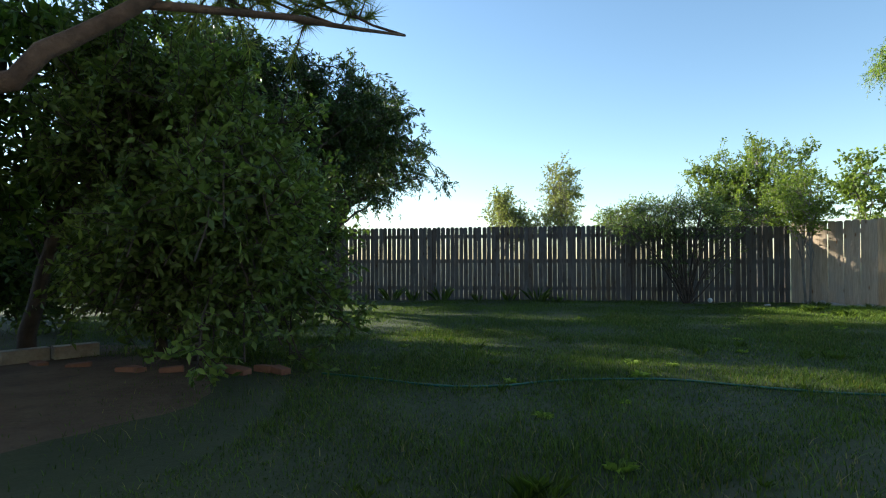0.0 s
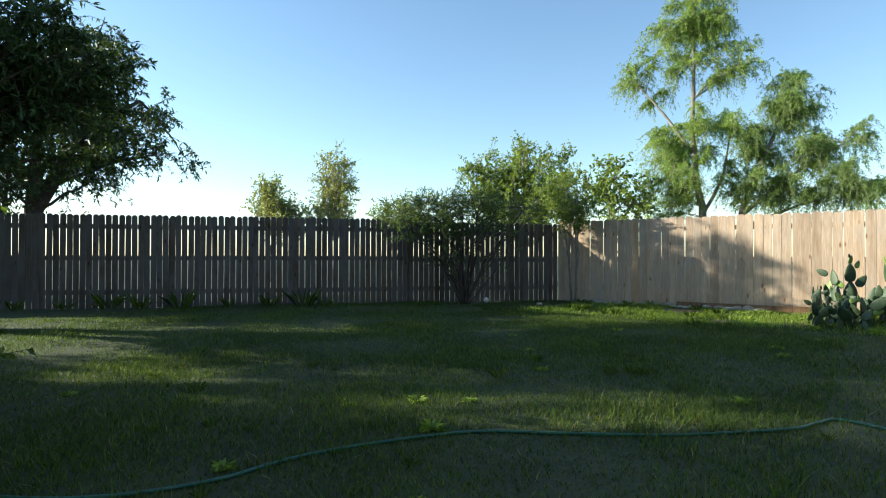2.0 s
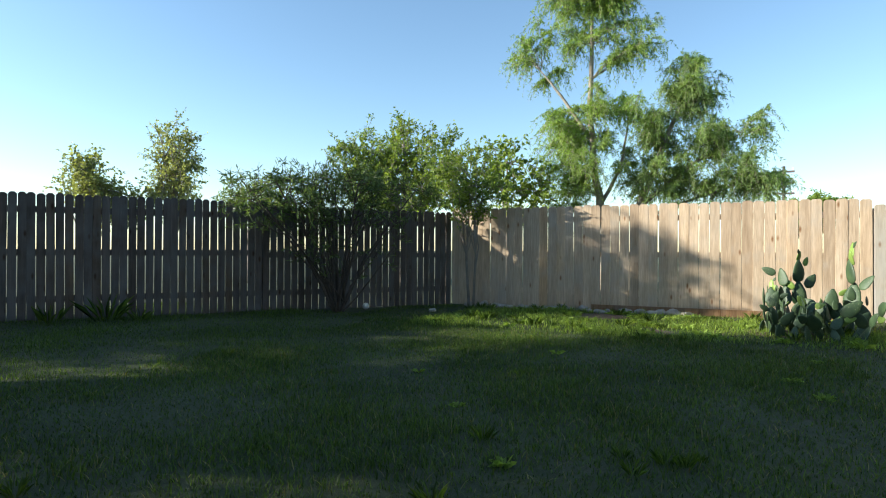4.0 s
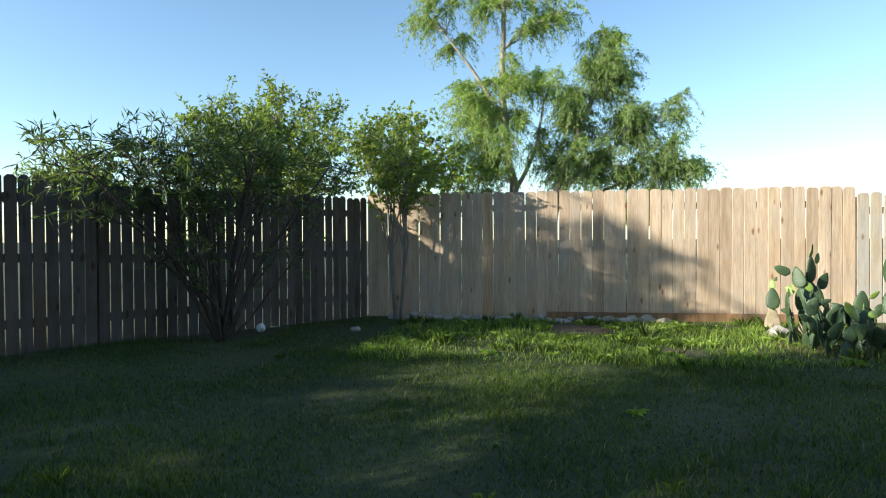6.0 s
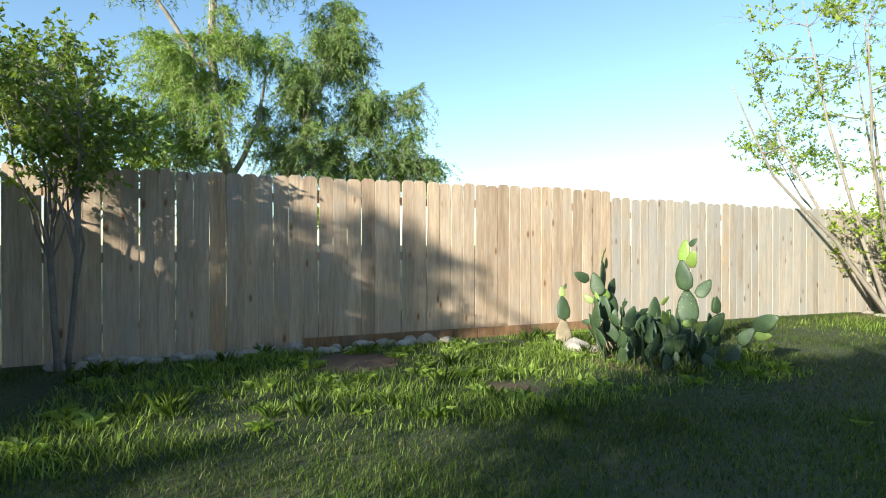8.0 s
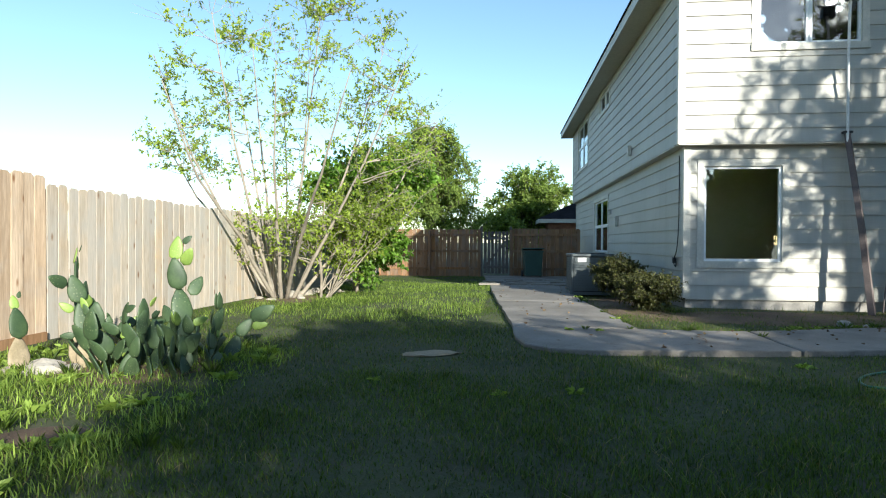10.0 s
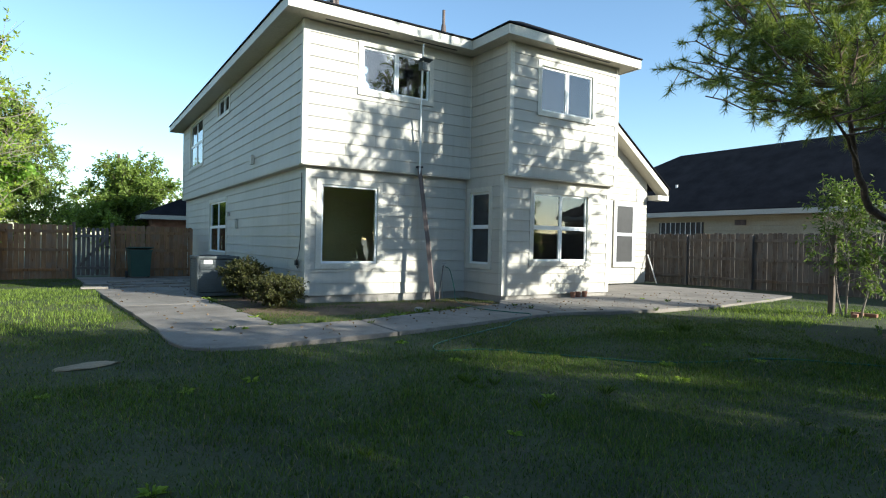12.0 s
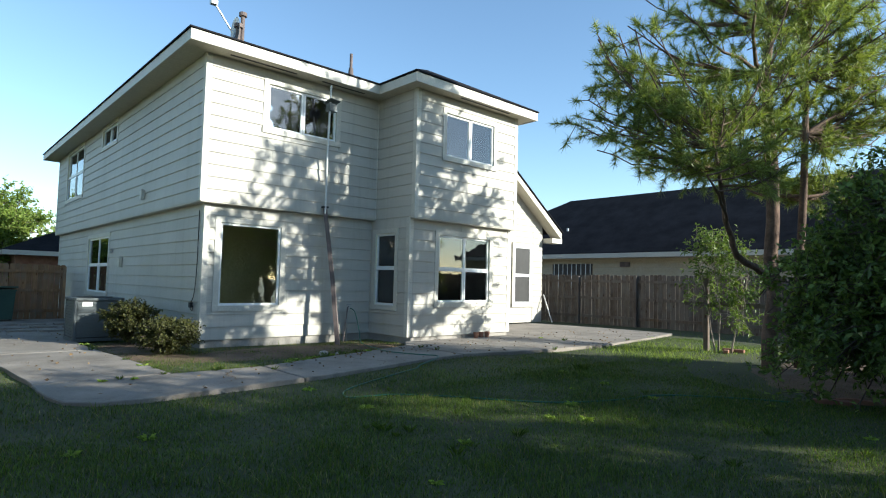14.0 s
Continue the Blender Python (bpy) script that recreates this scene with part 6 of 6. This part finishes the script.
# fittings on the shaded wall
for y, z, w, h in ((-11.2, 1.52, 0.16, 0.26), (-8.95, 3.08, 0.16, 0.22), (-12.2, 1.9, 0.1, 0.12)):
    plane = 3.97 if z > 2.75 else 3.82
    b = thing("wall_box", "small grey utility box on the house wall", "utility box", at=(plane + 0.008, y, z))
    part("cover", Shape().box(0, -w / 2, 0, 0.07, w / 2, h), MAT["trim"], b)
    part("hinge_edge", Shape().box(0.071, -w / 2, h - 0.03, 0.076, w / 2, h), MAT["metal"], b)
wire = curve_points([(3.83, -5.75, 2.6), (3.84, -5.72, 1.5), (3.86, -5.74, 1.0), (3.88, -5.82, 0.82), (3.87, -5.9, 0.74), (3.86, -5.82, 0.66), (3.87, -5.74, 0.76)])
tagged(part("cable", Shape().tube(wire, 0.008, 5), MAT["black"]), "loose black cable hanging on the house corner", "cable")
plug = thing("cable_box", "small black outlet box on the house corner", "outlet", at=(3.835, -5.9, 0.72))
part("cover", Shape().box(0, -0.05, 0, 0.05, 0.05, 0.1, 0.005), MAT["black"], plug)

# on the roof
dish = thing("satellite_arm", "white satellite dish arm on the roof", "satellite dish", at=(3.05, -6.5, 6.13))
part("mast", Shape().tube([(0, 0, -0.12), (0.0, 0, 0.25), (-0.08, 0, 0.55)], 0.03, 8), MAT["metal"], dish)
part("arm", Shape().tube([(0, 0, 0.45), (0.4, 0, 0.95)], 0.022, 6), MAT["pipe"], dish)
part("receiver", Shape().box(0.36, -0.06, 0.93, 0.5, 0.06, 1.02, 0.01), MAT["pipe"], dish)
s = Shape()
for r in range(5):
    for c in range(16):
        a = 2 * math.pi * c / 16
        rr = 0.24 * r / 4
        s.v.append((-0.05 - 0.05 * (1 - (r / 4) ** 2), rr * math.cos(a), 0.52 + 1.25 * rr * math.sin(a)))
for r in range(4):
    for c in range(16):
        s.f.append((r * 16 + c, r * 16 + (c + 1) % 16, (r + 1) * 16 + (c + 1) % 16, (r + 1) * 16 + c))
part("reflector", s, MAT["pipe"], dish, smooth=True)
for x, y, z, h, r in ((2.80, -6.6, 6.2, 0.92, 0.045), (2.95, -6.45, 6.15, 0.62, 0.05), (0.35, -6.0, 6.02, 0.75, 0.035)):
    v = thing("vent_pipe", "grey-brown vent pipe rising from the roof", "vent pipe", at=(x, y, z))
    part("pipe", Shape().tube([(0, 0, -0.15), (0, 0, h)], r, 10), MAT["pole"], v)
    if r > 0.04:
        part("cap", Shape().tube([(0, 0, h - 0.06), (0, 0, h + 0.02)], r * 1.9, 12), MAT["pole"], v)
    else:
        part("flashing", Shape().tube([(0, 0, 0.0), (0, 0, 0.40)], [0.09, 0.05], 10), MAT["pole"], v)

# patio corner
post = thing("garden_post", "dark wooden post at the edge of the patio", "post", at=(-4.78, 0.28, 0))
part("post", Shape().box(-0.05, -0.05, -0.2, 0.05, 0.05, 1.55, 0.008), MAT["dark_wood"], post)
part("crossbar", Shape().box(-0.09, -0.5, 0.95, -0.05, 1.3, 1.04), MAT["dark_wood"], post)
brace = thing("leaning_stick", "pale stick leaning at the foot of the wing", "stick", at=(-8.6, -6.6, 0.03))
part("stick", Shape().tube([(0, 0, 0), (-0.18, -0.52, 0.95)], 0.02, 6), MAT["pipe"], brace)
for x, y, a in ((-5.1, 0.6, 100), (-5.05, 0.85, 92), (-4.7, 0.72, 15)):
    ob = new("edging_brick", edging)
    ob.matrix_basis = pose(x, y, 0.03, 0, 0, a)
    tagged(ob, "red edging brick near the patio post", "brick", "edging bricks by the patio")
for x, y in ((-2.25, -3.98), (-2.45, -3.97), (-2.05, -3.95)):
    p = thing("small_pot", "small reddish-brown pot against the bay wall", "plant pot", at=(x, y, 0.035))
    part("pot", Shape().tube([(0, 0, 0), (0, 0, 0.10), (0, 0, 0.13)], [0.05, 0.065, 0.072], 12), MAT["brick"], p)
# broken pavers near the gate
prng = random.Random(9)
for i in range(14):
    ob = new("paver", Shape().box(-0.3, -0.15, 0, 0.3, 0.15, 0.045, 0.01).mesh("paver", MAT["concrete"]))
    x, y = 4.5 + (i % 5) * 0.68 + prng.uniform(-0.06, 0.06), -11.6 - (i // 5) * 1.3 + prng.uniform(-0.3, 0.3)
    ob.matrix_basis = pose(x, y, 0.036 + fall(y), prng.uniform(-1, 1), prng.uniform(-1, 1), prng.uniform(-6, 6))
    tagged(ob, "loose flat concrete paver on the path", "paver", "loose pavers")
# a lamp in the room behind the bay
lamp = thing("ceiling_lamp", "glowing ceiling lamp seen through the bay window", "lamp", at=(-1.6, -6.6, 2.25))
glow, gnt, gb = nodes_of("lamp_glow")
gb.inputs["Emission Color"].default_value = (1.0, 0.72, 0.42, 1)
gb.inputs["Emission Strength"].default_value = 6.0
part("rod", Shape().tube([(0, 0, 0.12), (0, 0, 0.35)], 0.012, 8), MAT["black"], lamp)
part("shade", Shape().tube([(0, 0, 0.0), (0, 0, 0.06), (0, 0, 0.12)], [0.10, 0.16, 0.05], 16), glow, lamp, "warm glowing glass shade")
tagged(part("utility_pole", Shape().tube([(4.9, -45.0, -0.5), (4.9, -45.0, 7.5)], 0.11, 8), MAT["dark_bark"]), "distant wooden utility pole beyond the gate", "utility pole")

power = thing("power_pole", "distant grey utility pole with three cross-arms beyond the fence", "utility pole", at=(62.8, -6.2, -0.5))
part("pole", Shape().tube([(0, 0, 0), (0, 0, 9.4)], [0.2, 0.12], 8), MAT["pole"], power)
for z in (0.6, 1.6, 2.6):
    part("cross_arm", Shape().box(-0.08, -0.85, 9.4 - z, 0.08, 0.85, 9.57 - z), MAT["pole"], power)
    for y in (-0.75, 0.75):
        part("insulator", Shape().tube([(0, y, 9.57 - z), (0, y, 9.85 - z)], 0.07, 6), MAT["pipe"], power)
make_plant("far_tree", "distant rounded green tree beyond the fence", "tree", 46, [trunk(55.6, -7.1, 4.5, 0.2)],
           [(55.6, -7.1, 5.0, 1.8, 1.8, 0.9), (55.6, -8.7, 4.4, 1.6, 1.6, 0.8), (55.6, -6.7, 3.3, 2.2, 2.2, 1.2)], 60, 24, 10, (0.24, 0.12), 0, "mid_leaf", "dark_bark", 0.6, 0.03)


# ---- weeds ----
def make_weed(x, y, size, seed, broad, z=0.0, label="small green weed growing in the lawn"):
    rng = np.random.default_rng(seed)
    n = 26
    a = rng.uniform(0, 2 * np.pi, n)
    up = rng.uniform(0.25, 1.3, n) if broad else rng.uniform(1.2, 3.0, n)
    d = np.stack([np.cos(a), np.sin(a), up], 1)
    at = np.stack([np.cos(a), np.sin(a), np.zeros(n)], 1) * size * rng.uniform(0.0, 0.35, (n, 1))
    v, f = leaves(rng, at, d, size * (0.8 if broad else 1.2), size * (0.3 if broad else 0.09), droop=0.25)
    # broad weeds take the green that has sunlight coloured in
    ob = new("weed", raw_mesh("weed", v, f, np.full(len(f) // 3, 3), MAT["sun_tinted" if broad else "grass"]))
    ob.matrix_basis = pose(x, y, ground_height(x, y) - 0.02 + z)
    return tagged(ob, label, "weed", kind="stuff")


wrng = random.Random(77)
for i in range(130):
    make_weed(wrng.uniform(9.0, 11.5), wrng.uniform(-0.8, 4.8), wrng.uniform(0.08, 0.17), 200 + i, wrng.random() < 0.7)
for i in range(40):
    make_weed(wrng.uniform(0.5, 9.0), wrng.uniform(-0.8, 5.8), wrng.uniform(0.05, 0.11), 300 + i, wrng.random() < 0.4)
for i in range(16):
    t = wrng.random()
    make_weed(0.6 + 3.0 * t, -3.6 + 0.9 * t + wrng.uniform(-0.2, 0.1), wrng.uniform(0.06, 0.12), 400 + i, wrng.random() < 0.5)
for i, (x, y) in enumerate(((5.35, -2.48), (4.6, -2.47), (3.98, -2.1), (5.5, -5.88), (0.4, -2.6), (0.4, -3.1), (-1.8, -1.5), (5.36, -4.2))):
    make_weed(x, y, wrng.uniform(0.05, 0.09), 500 + i, False, 0.04, "tuft of grass growing in a joint of the path")
for i, (x, y, h) in enumerate(((-0.05, 0.41, 0.22), (-0.54, 0.85, 0.12), (4.61, 1.50, 0.14), (4.66, 1.29, 0.14), (9.34, 3.37, 0.26), (9.82, 3.98, 0.28), (9.82, -1.42, 0.16))):
    for k in range(3):
        make_weed(x + wrng.uniform(-0.12, 0.12), y + wrng.uniform(-0.12, 0.12), h * wrng.uniform(0.4, 0.65), 550 + i * 3 + k, False, 0.0, "clump of taller uncut grass in the lawn")
# dead leaves and crumbs of soil on the path and along its edges
lrng = np.random.default_rng(91)
ln = 700
lx, ly = lrng.uniform(3.9, 7.2, ln), lrng.uniform(-13.0, -1.1, ln)
lx[:350], ly[:350] = lrng.uniform(-7.5, 4.0, 350), lrng.uniform(-4.2, -1.5, 350)
lx[350:520], ly[350:520] = lrng.uniform(0.2, 5.3, 170), lrng.uniform(-3.7, -2.5, 170)
on = on_paving(lx, ly)
lx, ly = lx[on], ly[on]
lz = np.array([0.05 + fall(q) for q in ly.tolist()])
la = lrng.uniform(0, 2 * np.pi, len(lx))
lv, lf = leaves(lrng, np.stack([lx, ly, lz], 1), np.stack([np.cos(la), np.sin(la), lrng.uniform(-0.05, 0.15, len(lx))], 1), 0.055, 0.03)
litter = new("leaf_litter", raw_mesh("leaf_litter", lv, lf, np.full(len(lf) // 3, 3), MAT["litter"]))
tagged(litter, "brown dead leaves scattered over the concrete path", "leaf litter", kind="stuff")
for i, (x, y) in enumerate(((6.1, -2.3), (5.9, -2.33), (5.75, -2.28), (5.3, -3.0), (5.35, -3.4), (5.42, -6.3), (5.4, -6.9), (4.7, -2.42), (3.5, -2.62), (2.7, -2.85), (1.6, -3.15), (-3.4, -2.4), (-3.42, -3.1), (-5.0, -1.7), (-6.4, -1.85))):
    make_weed(x, y, wrng.uniform(0.06, 0.11), 700 + i, i % 2 == 0, 0.045, "low weed creeping over the path edge")
# dark plants against the foot of the dark fence
for i in range(9):
    p = Vector((*CORNER, 0)) + dark_way * (5.0 + i * 0.7 + wrng.uniform(-0.2, 0.2)) + Vector((-0.3, -0.35, 0))
    make_weed(p.x, p.y, wrng.uniform(0.2, 0.42), 600 + i, False, 0.0, "tall dark weed against the fence")


# ---- cracks and worn edges of the path ----
def make_crack(points, width, seed):
    rng = random.Random(seed)
    run = curve_points([(x, y, 0) for x, y in points], 14)
    s = Shape()
    for p in run:
        w = width * rng.uniform(0.3, 1.1)
        o = Vector((rng.uniform(-0.02, 0.02), rng.uniform(-0.02, 0.02), 0))
        for k in (-1, 1):
            s.v.append((p.x + o.x + k * w, p.y + o.y + k * w * 0.4, 0.0415 + fall(p.y)))
    s.f = [(2 * i, 2 * i + 1, 2 * i + 3, 2 * i + 2) for i in range(len(run) - 1)]
    return tagged(part("crack", s, MAT["bed_soil"]), "dirt-filled crack across the concrete path", "crack", "cracks", "structure")


make_crack([(4.3, -2.4), (4.7, -2.0), (4.75, -1.6), (5.2, -1.25)], 0.012, 1)
make_crack([(5.45, -4.6), (5.9, -4.4), (6.4, -4.7), (6.8, -4.5)], 0.010, 2)
make_crack([(5.4, -8.0), (6.0, -7.7), (6.6, -7.9), (7.0, -7.6)], 0.012, 3)
make_crack([(2.2, -2.9), (2.4, -2.4), (2.2, -1.9), (2.5, -1.6)], 0.010, 4)
make_crack([(-1.6, -4.0), (-1.4, -3.0), (-1.7, -2.2), (-1.5, -1.6)], 0.012, 5)
